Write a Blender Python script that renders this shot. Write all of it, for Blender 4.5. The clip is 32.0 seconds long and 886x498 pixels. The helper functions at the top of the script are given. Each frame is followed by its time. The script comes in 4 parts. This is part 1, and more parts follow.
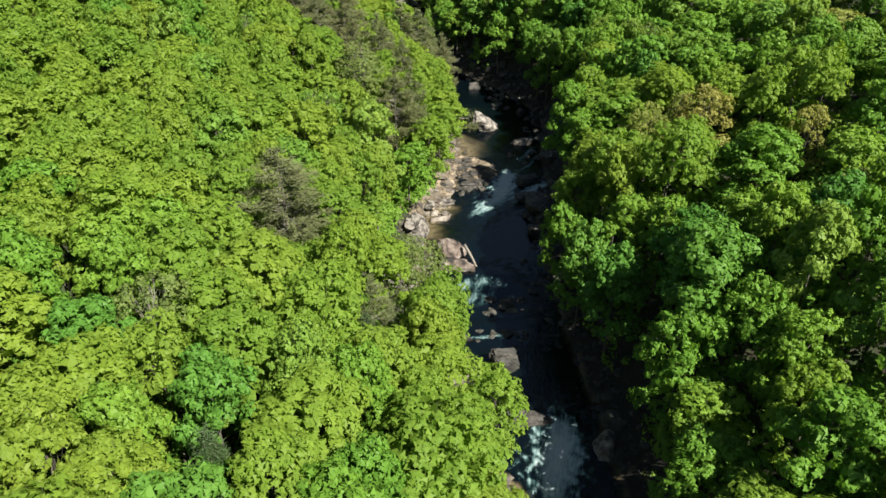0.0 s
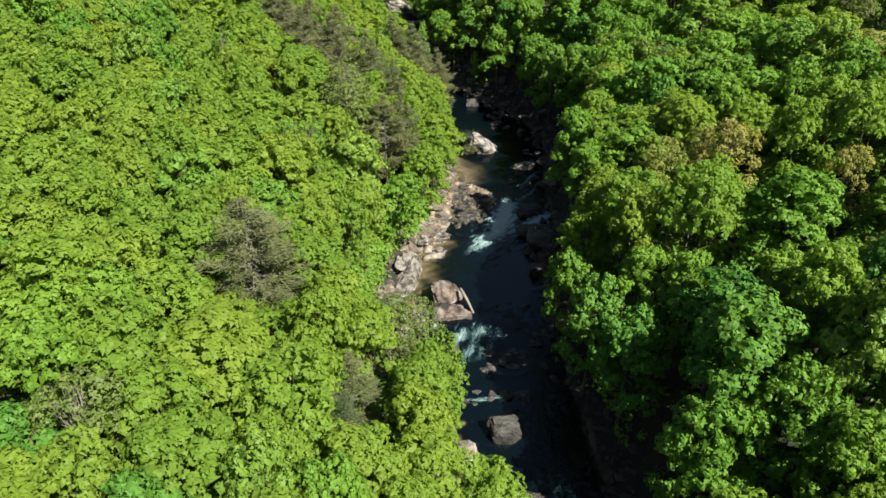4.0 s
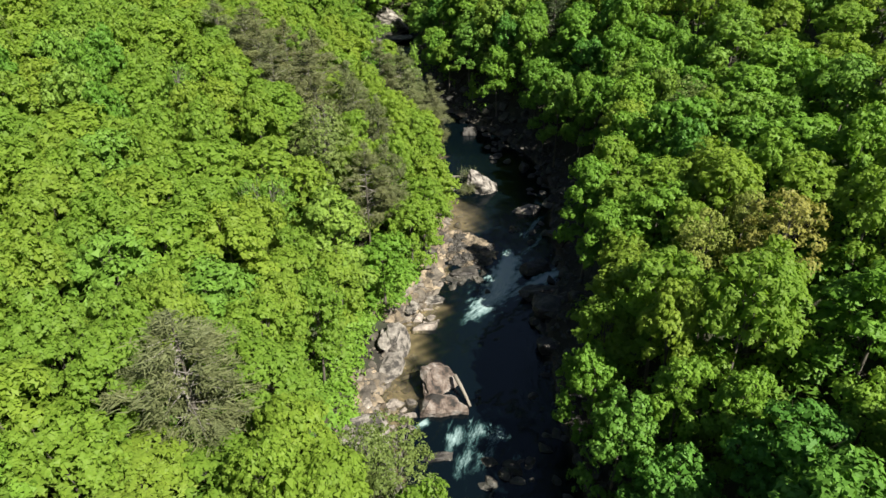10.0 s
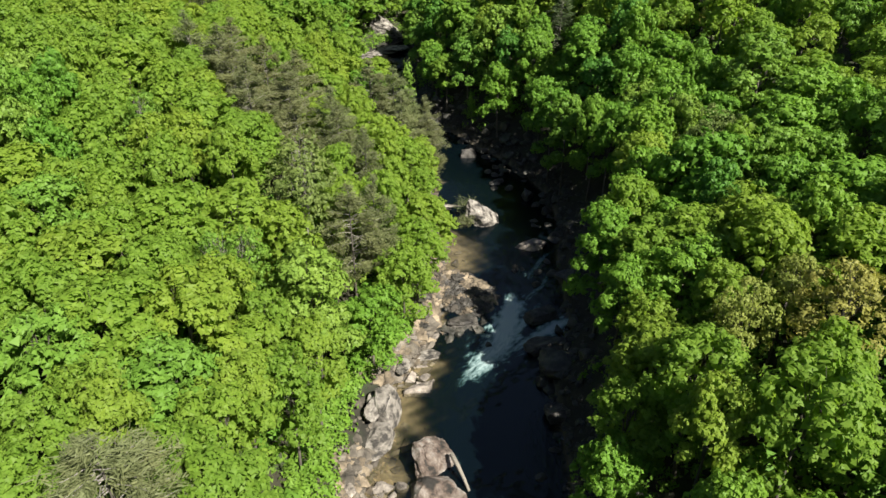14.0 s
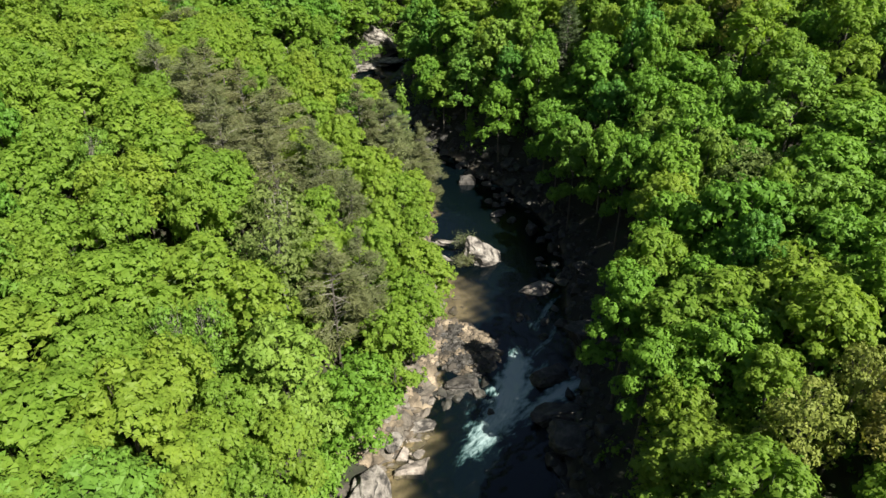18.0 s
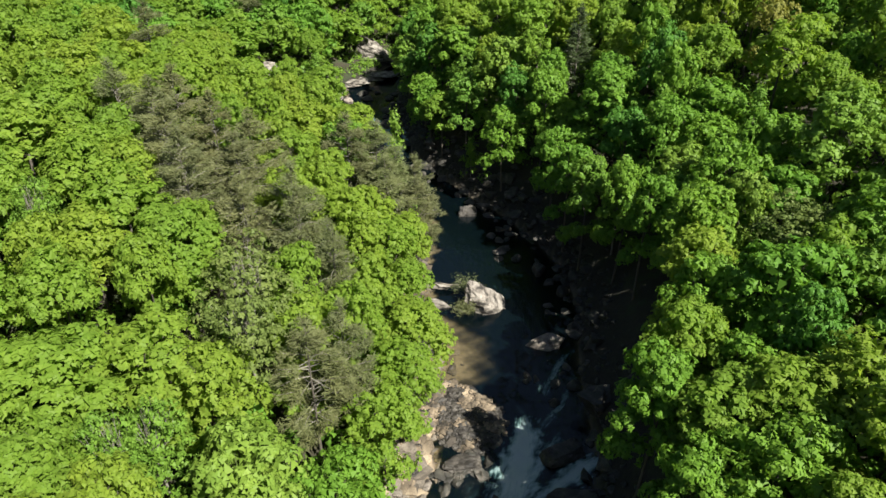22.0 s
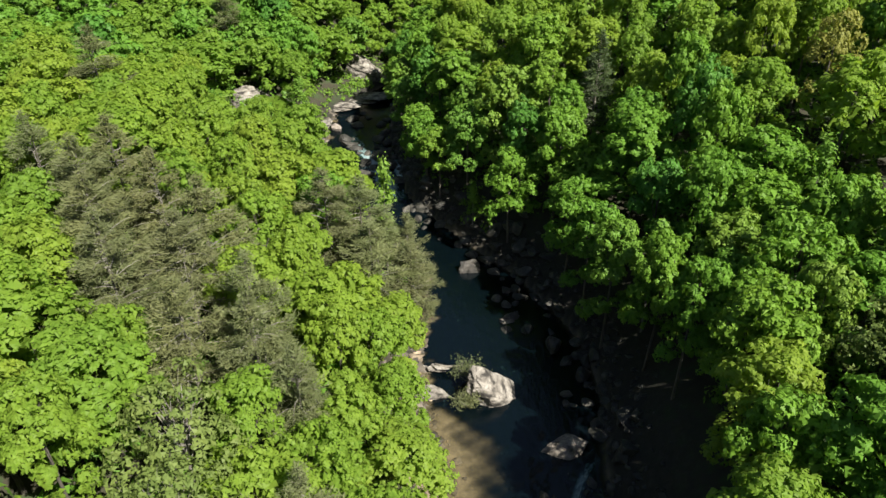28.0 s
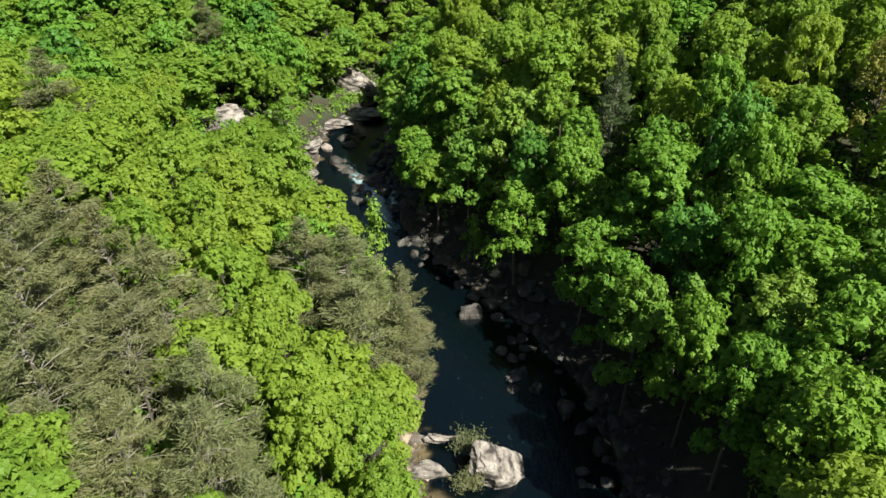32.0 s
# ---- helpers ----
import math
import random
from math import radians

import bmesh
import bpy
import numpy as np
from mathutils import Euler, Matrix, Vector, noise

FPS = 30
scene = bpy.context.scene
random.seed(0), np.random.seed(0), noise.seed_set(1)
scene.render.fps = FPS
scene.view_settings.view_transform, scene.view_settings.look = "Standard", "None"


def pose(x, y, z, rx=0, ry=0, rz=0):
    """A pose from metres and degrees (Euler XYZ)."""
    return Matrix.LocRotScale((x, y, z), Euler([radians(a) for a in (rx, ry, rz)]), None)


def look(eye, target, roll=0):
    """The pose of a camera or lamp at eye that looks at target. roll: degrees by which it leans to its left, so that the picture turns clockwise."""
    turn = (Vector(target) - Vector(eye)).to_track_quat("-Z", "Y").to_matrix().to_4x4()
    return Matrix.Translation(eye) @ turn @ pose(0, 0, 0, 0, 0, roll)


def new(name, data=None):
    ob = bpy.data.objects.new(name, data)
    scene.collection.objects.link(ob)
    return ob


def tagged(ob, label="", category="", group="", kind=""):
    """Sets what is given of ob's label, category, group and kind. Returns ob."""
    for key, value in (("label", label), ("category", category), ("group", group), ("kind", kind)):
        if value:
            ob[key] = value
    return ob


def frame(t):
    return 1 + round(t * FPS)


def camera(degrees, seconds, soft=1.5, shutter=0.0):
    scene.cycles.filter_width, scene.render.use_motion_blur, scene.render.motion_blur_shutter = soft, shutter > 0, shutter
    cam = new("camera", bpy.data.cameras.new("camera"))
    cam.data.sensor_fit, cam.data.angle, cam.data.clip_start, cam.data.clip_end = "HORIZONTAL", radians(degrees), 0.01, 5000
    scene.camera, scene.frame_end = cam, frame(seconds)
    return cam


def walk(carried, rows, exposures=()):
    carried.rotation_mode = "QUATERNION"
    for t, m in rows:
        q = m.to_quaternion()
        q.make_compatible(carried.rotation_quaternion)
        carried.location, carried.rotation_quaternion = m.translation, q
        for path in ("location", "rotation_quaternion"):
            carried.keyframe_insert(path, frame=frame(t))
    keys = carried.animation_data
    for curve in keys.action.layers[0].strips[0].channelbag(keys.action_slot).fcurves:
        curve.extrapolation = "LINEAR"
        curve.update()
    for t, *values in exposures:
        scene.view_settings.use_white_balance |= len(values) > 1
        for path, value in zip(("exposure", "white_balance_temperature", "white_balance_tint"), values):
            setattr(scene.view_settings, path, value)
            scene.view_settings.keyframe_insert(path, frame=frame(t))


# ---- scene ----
cam = camera(67.2, 32.0)
METRES, EYE, TILT, LEAN, TURN = 110.0, 65.0, -32.0, 0.0, 0.0
ROWS = [
    (0.0, 0.0, 0.0, 0.0, 0.0, 0.0, -0.0),
    (0.5, 0.001, 0.0125, 0.008, -0.02, 0.01, 0.0),
    (1.0, 0.0022, 0.025, 0.0159, -0.01, 0.02, 0.0),
    (1.5, 0.0033, 0.0376, 0.0242, -0.01, 0.02, 0.01),
    (2.0, 0.0041, 0.0502, 0.0327, -0.04, 0.02, 0.01),
    (2.5, 0.0052, 0.0629, 0.041, -0.03, 0.03, 0.02),
    (3.0, 0.006, 0.0756, 0.0493, -0.05, 0.03, 0.02),
    (3.5, 0.0072, 0.0882, 0.0576, -0.05, 0.04, 0.02),
    (5.5, 0.0113, 0.1391, 0.092, -0.1, -0.01, 0.06),
    (6.0, 0.0123, 0.152, 0.1004, -0.11, -0.02, 0.06),
    (6.5, 0.0136, 0.165, 0.1086, -0.11, -0.01, 0.07),
    (7.0, 0.0144, 0.1782, 0.1169, -0.12, 0.0, 0.09),
    (7.5, 0.0151, 0.1915, 0.1252, -0.13, 0.01, 0.08),
    (8.0, 0.0158, 0.2049, 0.1335, -0.14, 0.01, 0.09),
    (8.5, 0.0164, 0.2184, 0.1421, -0.16, 0.01, 0.1),
    (9.0, 0.017, 0.2319, 0.1508, -0.17, 0.0, 0.1),
    (9.5, 0.0174, 0.2456, 0.1589, -0.19, 0.02, 0.1),
    (10.0, 0.0182, 0.2591, 0.1672, -0.18, 0.02, 0.12),
    (10.5, 0.0189, 0.2725, 0.1754, -0.19, 0.03, 0.11),
    (11.0, 0.0197, 0.286, 0.1839, -0.19, 0.01, 0.12),
    (11.5, 0.0202, 0.2997, 0.1924, -0.21, 0.0, 0.13),
    (12.0, 0.0208, 0.3129, 0.2009, -0.22, -0.01, 0.13),
    (12.5, 0.0214, 0.3267, 0.2091, -0.24, -0.01, 0.13),
    (13.0, 0.0222, 0.3402, 0.2173, -0.25, 0.01, 0.14),
    (13.5, 0.0226, 0.3539, 0.2255, -0.26, 0.01, 0.15),
    (14.0, 0.0232, 0.3674, 0.2341, -0.28, 0.0, 0.16),
    (14.5, 0.0238, 0.3809, 0.2428, -0.29, 0.0, 0.17),
    (16.5, 0.0254, 0.4346, 0.276, -0.38, 0.01, 0.21),
    (17.0, 0.0258, 0.448, 0.2844, -0.39, 0.01, 0.21),
    (17.5, 0.0262, 0.4613, 0.2931, -0.42, -0.0, 0.21),
    (18.0, 0.0262, 0.4748, 0.3015, -0.45, 0.01, 0.24),
    (18.5, 0.0267, 0.4883, 0.3097, -0.46, 0.01, 0.24),
    (19.0, 0.0271, 0.5017, 0.318, -0.46, 0.02, 0.23),
    (19.5, 0.0274, 0.515, 0.3264, -0.49, 0.01, 0.24),
    (20.0, 0.0276, 0.5285, 0.3347, -0.51, 0.02, 0.24),
    (20.5, 0.0283, 0.5419, 0.3431, -0.5, 0.03, 0.26),
    (21.0, 0.0285, 0.5555, 0.3515, -0.51, 0.04, 0.26),
    (21.5, 0.0289, 0.5689, 0.3599, -0.52, 0.04, 0.27),
    (22.0, 0.0294, 0.5825, 0.3682, -0.51, 0.05, 0.29),
    (22.5, 0.0293, 0.5961, 0.3765, -0.55, 0.04, 0.28),
    (23.0, 0.0296, 0.6097, 0.3843, -0.54, 0.05, 0.3),
    (23.5, 0.03, 0.6231, 0.3929, -0.56, 0.03, 0.27),
    (24.0, 0.0303, 0.6366, 0.4012, -0.55, 0.04, 0.31),
    (24.5, 0.0306, 0.6499, 0.4095, -0.56, 0.04, 0.32),
    (25.0, 0.0308, 0.6635, 0.4176, -0.57, 0.03, 0.32),
    (25.5, 0.0313, 0.6768, 0.4254, -0.57, 0.04, 0.32),
    (27.5, 0.0328, 0.7298, 0.4583, -0.58, -0.02, 0.41),
    (28.0, 0.0334, 0.7428, 0.4663, -0.57, -0.04, 0.42),
    (28.5, 0.0339, 0.756, 0.4739, -0.58, -0.03, 0.43),
    (29.0, 0.0344, 0.7692, 0.4818, -0.57, -0.04, 0.44),
    (29.5, 0.0346, 0.7823, 0.4896, -0.59, -0.06, 0.44),
    (30.0, 0.035, 0.7954, 0.4973, -0.59, -0.05, 0.45),
    (30.5, 0.0356, 0.8086, 0.5049, -0.58, -0.07, 0.46),
    (31.0, 0.0362, 0.8219, 0.5125, -0.58, -0.07, 0.47),
    (31.5, 0.0361, 0.8351, 0.5201, -0.61, -0.05, 0.48),
    (32.0, 0.036, 0.8481, 0.5279, -0.63, -0.07, 0.48),
]
walk(cam, [(t, pose(0, 0, EYE, TILT, LEAN, TURN) @ pose(METRES * x, METRES * y, METRES * z, 90 + pitch, roll, yaw)) for t, x, y, z, yaw, pitch, roll in ROWS])

# ---- world, sun, exposure ----
SUN_FROM = Vector((0.68, -0.67, 1.08)).normalized()
world = bpy.data.worlds.new("sky")
scene.world = world
world.use_nodes = True
wn = world.node_tree
wbg = wn.nodes["Background"]
sky = wn.nodes.new("ShaderNodeTexSky")
sky.sky_type, sky.sun_disc = "NISHITA", False
sky.sun_elevation = math.asin(SUN_FROM.z)
sky.sun_rotation = math.atan2(SUN_FROM.x, SUN_FROM.y)
wn.links.new(sky.outputs[0], wbg.inputs[0])
wbg.inputs[1].default_value = 0.024
sun_data = bpy.data.lights.new("sun", "SUN")
sun_data.energy, sun_data.angle, sun_data.color = 3.45, radians(0.53), (1.0, 0.94, 0.82)
sun = new("sun", sun_data)
sun.matrix_world = look(SUN_FROM * 300, (0, 0, 0))
scene.view_settings.exposure = 1.92


# ---- materials ----
def nodes_of(name):
    m = bpy.data.materials.new(name)
    m.use_nodes = True
    nt = m.node_tree
    nt.nodes.clear()
    out = nt.nodes.new("ShaderNodeOutputMaterial")
    return m, nt, out


def noise_node(nt, scale, detail=4.0, rough=0.55, source="Object", stretch=None, distortion=0.0):
    tc = nt.nodes.new("ShaderNodeTexCoord")
    n = nt.nodes.new("ShaderNodeTexNoise")
    n.inputs["Scale"].default_value, n.inputs["Detail"].default_value = scale, detail
    n.inputs["Roughness"].default_value, n.inputs["Distortion"].default_value = rough, distortion
    link = nt.nodes.new("ShaderNodeNewGeometry").outputs["Position"] if source == "World" else tc.outputs[source]
    if stretch:
        mp = nt.nodes.new("ShaderNodeMapping")
        mp.inputs["Scale"].default_value = stretch
        nt.links.new(link, mp.inputs[0])
        link = mp.outputs[0]
    nt.links.new(link, n.inputs["Vector"])
    return n.outputs["Fac"]


def ramp(nt, fac, stops):
    r = nt.nodes.new("ShaderNodeValToRGB")
    el = r.color_ramp.elements
    while len(el) < len(stops):
        el.new(0.5)
    for e, (p, c) in zip(el, stops):
        e.position, e.color = p, (*c, 1)
    nt.links.new(fac, r.inputs[0])
    return r.outputs[0]


def mix(nt, fac, a, b, blend="MIX"):
    m = nt.nodes.new("ShaderNodeMix")
    m.data_type, m.blend_type = "RGBA", blend
    for sock, v in ((m.inputs[0], fac), (m.inputs[6], a), (m.inputs[7], b)):
        if isinstance(v, (int, float)):
            sock.default_value = v
        elif isinstance(v, tuple):
            sock.default_value = (*v, 1)
        else:
            nt.links.new(v, sock)
    return m.outputs[2]


def leaf_material(name, dark, light, tint, translucency=0.33):
    """Foliage: each tree has its own tone, each leaf a small change of it, and light comes through the blades."""
    m, nt, out = nodes_of(name)
    info = nt.nodes.new("ShaderNodeObjectInfo")
    geo = nt.nodes.new("ShaderNodeNewGeometry")
    tree_tone = ramp(nt, info.outputs["Random"], [(0.0, dark), (0.55, light), (1.0, tint)])
    leaf_tone = ramp(nt, geo.outputs["Random Per Island"], [(0.0, (0.88, 0.9, 0.84)), (0.6, (1.0, 1.0, 1.0)), (1.0, (1.1, 1.07, 1.0))])
    col = mix(nt, 1.0, tree_tone, leaf_tone, "MULTIPLY")
    patch = noise_node(nt, 0.45, 2.0)
    col = mix(nt, 0.5, col, ramp(nt, patch, [(0.3, (0.72, 0.8, 0.7)), (0.7, (1.18, 1.12, 0.95))]), "MULTIPLY")
    dif = nt.nodes.new("ShaderNodeBsdfPrincipled")
    dif.inputs["Roughness"].default_value = 0.52
    dif.inputs["Specular IOR Level"].default_value = 0.15
    tr = nt.nodes.new("ShaderNodeBsdfTranslucent")
    warm = mix(nt, 1.0, col, (1.5, 1.5, 0.9), "MULTIPLY")
    nt.links.new(col, dif.inputs["Base Color"])
    nt.links.new(warm, tr.inputs[0])
    ms = nt.nodes.new("ShaderNodeMixShader")
    ms.inputs[0].default_value = translucency
    nt.links.new(dif.outputs[0], ms.inputs[1])
    nt.links.new(tr.outputs[0], ms.inputs[2])
    nt.links.new(ms.outputs[0], out.inputs[0])
    return m


def surface(name, stops, scale, fine=None, rough=0.85, bump=0.4, bump_scale=None, bump_distance=0.05, source="Object", stretch=None, per_object=0.0, per_piece=0.0):
    """A rough natural surface: a broad colour ramp, a finer one over it, and relief."""
    m, nt, out = nodes_of(name)
    p = nt.nodes.new("ShaderNodeBsdfPrincipled")
    col = ramp(nt, noise_node(nt, scale, 5.0, 0.6, source, stretch), stops)
    fine_scale = fine or scale * 7
    col = mix(nt, 0.75, col, ramp(nt, noise_node(nt, fine_scale, 4.0, 0.65, source, stretch), [(0.3, (0.55, 0.55, 0.55)), (0.52, (1, 1, 1)), (0.75, (1.3, 1.28, 1.22))]), "MULTIPLY")
    if per_object:
        info = nt.nodes.new("ShaderNodeObjectInfo")
        col = mix(nt, per_object, col, ramp(nt, info.outputs["Random"], [(0, (0.55, 0.53, 0.5)), (0.5, (1, 0.97, 0.93)), (1, (1.35, 1.3, 1.25))]), "MULTIPLY")
    if per_piece:
        geo = nt.nodes.new("ShaderNodeNewGeometry")
        col = mix(nt, per_piece, col, ramp(nt, geo.outputs["Random Per Island"], [(0, (0.4, 0.38, 0.36)), (0.5, (1, 0.97, 0.93)), (1, (1.6, 1.55, 1.5))]), "MULTIPLY")
    nt.links.new(col, p.inputs["Base Color"])
    p.inputs["Roughness"].default_value = rough
    b = nt.nodes.new("ShaderNodeBump")
    b.inputs["Strength"].default_value, b.inputs["Distance"].default_value = bump, bump_distance
    nt.links.new(noise_node(nt, bump_scale or fine_scale, 6.0, 0.65, source, stretch), b.inputs["Height"])
    nt.links.new(b.outputs[0], p.inputs["Normal"])
    nt.links.new(p.outputs[0], out.inputs[0])
    return m


LEAF = {
    "yellow": leaf_material("leaves_yellow_green", (0.154, 0.257, 0.040), (0.175, 0.277, 0.042), (0.200, 0.286, 0.045), 0.52),
    "green": leaf_material("leaves_mid_green", (0.102, 0.218, 0.031), (0.126, 0.242, 0.033), (0.155, 0.258, 0.036), 0.36),
    "deep": leaf_material("leaves_deep_green", (0.070, 0.180, 0.032), (0.088, 0.205, 0.034), (0.112, 0.225, 0.038)),
    "olive": leaf_material("leaves_olive", (0.108, 0.212, 0.034), (0.130, 0.236, 0.037), (0.158, 0.248, 0.044)),
    "rust": leaf_material("leaves_rust", (0.193, 0.237, 0.058), (0.220, 0.231, 0.060), (0.237, 0.231, 0.065)),
    "thin": leaf_material("leaves_thin_olive", (0.118, 0.165, 0.05), (0.13, 0.178, 0.052), (0.148, 0.184, 0.058)),
    "bright": leaf_material("leaves_fresh_lime", (0.166, 0.267, 0.040), (0.190, 0.285, 0.042), (0.212, 0.294, 0.045), 0.52),
    "needle": leaf_material("needles_grey_olive", (0.132, 0.144, 0.074), (0.130, 0.156, 0.073), (0.148, 0.158, 0.076), 0.25),
    "hemlock": leaf_material("needles_dark", (0.05, 0.085, 0.035), (0.07, 0.10, 0.045), (0.09, 0.11, 0.05), 0.15),
}
BARK = surface("bark", [(0.3, (0.05, 0.045, 0.036)), (0.7, (0.12, 0.11, 0.09))], 1.2, 9.0, 0.95, 0.6, stretch=(1, 1, 0.25), per_object=0.5)
PALE_BARK = surface("pale_bark", [(0.3, (0.13, 0.12, 0.10)), (0.7, (0.24, 0.23, 0.20))], 1.5, 9.0, 0.9, 0.4, stretch=(1, 1, 0.3))
ROCK = surface("river_rock", [(0.34, (0.04, 0.036, 0.032)), (0.47, (0.155, 0.138, 0.122)), (0.66, (0.31, 0.28, 0.25))], 0.75, 3.5, 0.82, 1.0, 2.6, 0.28, source="World", per_object=0.55)
PALE_ROCK = surface("pale_sandstone", [(0.40, (0.035, 0.032, 0.029)), (0.50, (0.165, 0.15, 0.132)), (0.66, (0.31, 0.29, 0.262))], 0.7, 3.0, 0.85, 1.0, 2.2, 0.3, source="World", stretch=(0.8, 0.8, 2.2))
# rock of the soaked ledges, its dark tone also standing in for shade
DARK_ROCK = surface("wet_shade_rock", [(0.34, (0.016, 0.015, 0.014)), (0.5, (0.042, 0.039, 0.035)), (0.7, (0.10, 0.093, 0.083))], 0.8, 3.5, 0.5, 1.0, 2.6, 0.22, source="World", per_object=0.5)
# river rock with the shaded side's darkness put into its colour
SHADE_ROCK = surface("shade_dark_rock", [(0.34, (0.012, 0.012, 0.011)), (0.52, (0.028, 0.029, 0.025)), (0.72, (0.075, 0.07, 0.062))], 0.8, 3.5, 0.6, 1.0, 2.6, 0.2, source="World", per_object=0.7, per_piece=0.5)
GRAVEL = surface("gravel", [(0.36, (0.04, 0.034, 0.026)), (0.5, (0.14, 0.115, 0.084)), (0.7, (0.26, 0.218, 0.16))], 0.35, 5.0, 0.9, 0.7, 4.0, 0.1, source="World", per_piece=0.9)
COBBLE = surface("cobbles", [(0.3, (0.035, 0.031, 0.026)), (0.55, (0.10, 0.089, 0.075)), (0.8, (0.20, 0.18, 0.153))], 0.5, 5.0, 0.85, 0.7, 4.0, 0.1, source="World", per_piece=0.8)
BROWN_ROCK = surface("iron_stained_rock", [(0.38, (0.018, 0.016, 0.014)), (0.45, (0.085, 0.062, 0.05)), (0.53, (0.15, 0.122, 0.104)), (0.66, (0.26, 0.24, 0.222))], 0.5, 2.6, 0.82, 1.0, 2.6, 0.28, source="World")
DRIFTWOOD = surface("driftwood", [(0.3, (0.12, 0.105, 0.085)), (0.7, (0.26, 0.235, 0.2))], 2.0, 12.0, 0.85, 0.5, stretch=(1, 6, 6))


def ground_material():
    """Leaf litter and moss on the slopes, stones and silt near and under the stream, by a vertex attribute; the dark
    stones also carry the right bank's shade.
    """
    m, nt, out = nodes_of("forest_floor")
    p = nt.nodes.new("ShaderNodeBsdfPrincipled")
    p.inputs["Roughness"].default_value = 0.95
    litter = ramp(nt, noise_node(nt, 0.35, 6.0, 0.65), [(0.3, (0.018, 0.017, 0.01)), (0.5, (0.03, 0.028, 0.015)), (0.6, (0.025, 0.042, 0.012)), (0.8, (0.045, 0.07, 0.018))])
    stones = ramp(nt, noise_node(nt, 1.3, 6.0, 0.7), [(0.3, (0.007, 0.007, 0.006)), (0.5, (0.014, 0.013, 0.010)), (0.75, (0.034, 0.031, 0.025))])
    bed = ramp(nt, noise_node(nt, 0.6, 6.0, 0.7), [(0.3, (0.055, 0.047, 0.033)), (0.5, (0.11, 0.092, 0.065)), (0.75, (0.18, 0.152, 0.11))])
    at = nt.nodes.new("ShaderNodeAttribute")
    at.attribute_name = "shade_wet"
    sep = nt.nodes.new("ShaderNodeSeparateColor")
    nt.links.new(at.outputs["Color"], sep.inputs[0])
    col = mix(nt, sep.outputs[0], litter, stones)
    col = mix(nt, sep.outputs[1], col, bed)
    nt.links.new(col, p.inputs["Base Color"])
    b = nt.nodes.new("ShaderNodeBump")
    b.inputs["Strength"].default_value, b.inputs["Distance"].default_value = 0.8, 0.15
    nt.links.new(noise_node(nt, 2.5, 6.0, 0.7), b.inputs["Height"])
    nt.links.new(b.outputs[0], p.inputs["Normal"])
    nt.links.new(p.outputs[0], out.inputs[0])
    return m


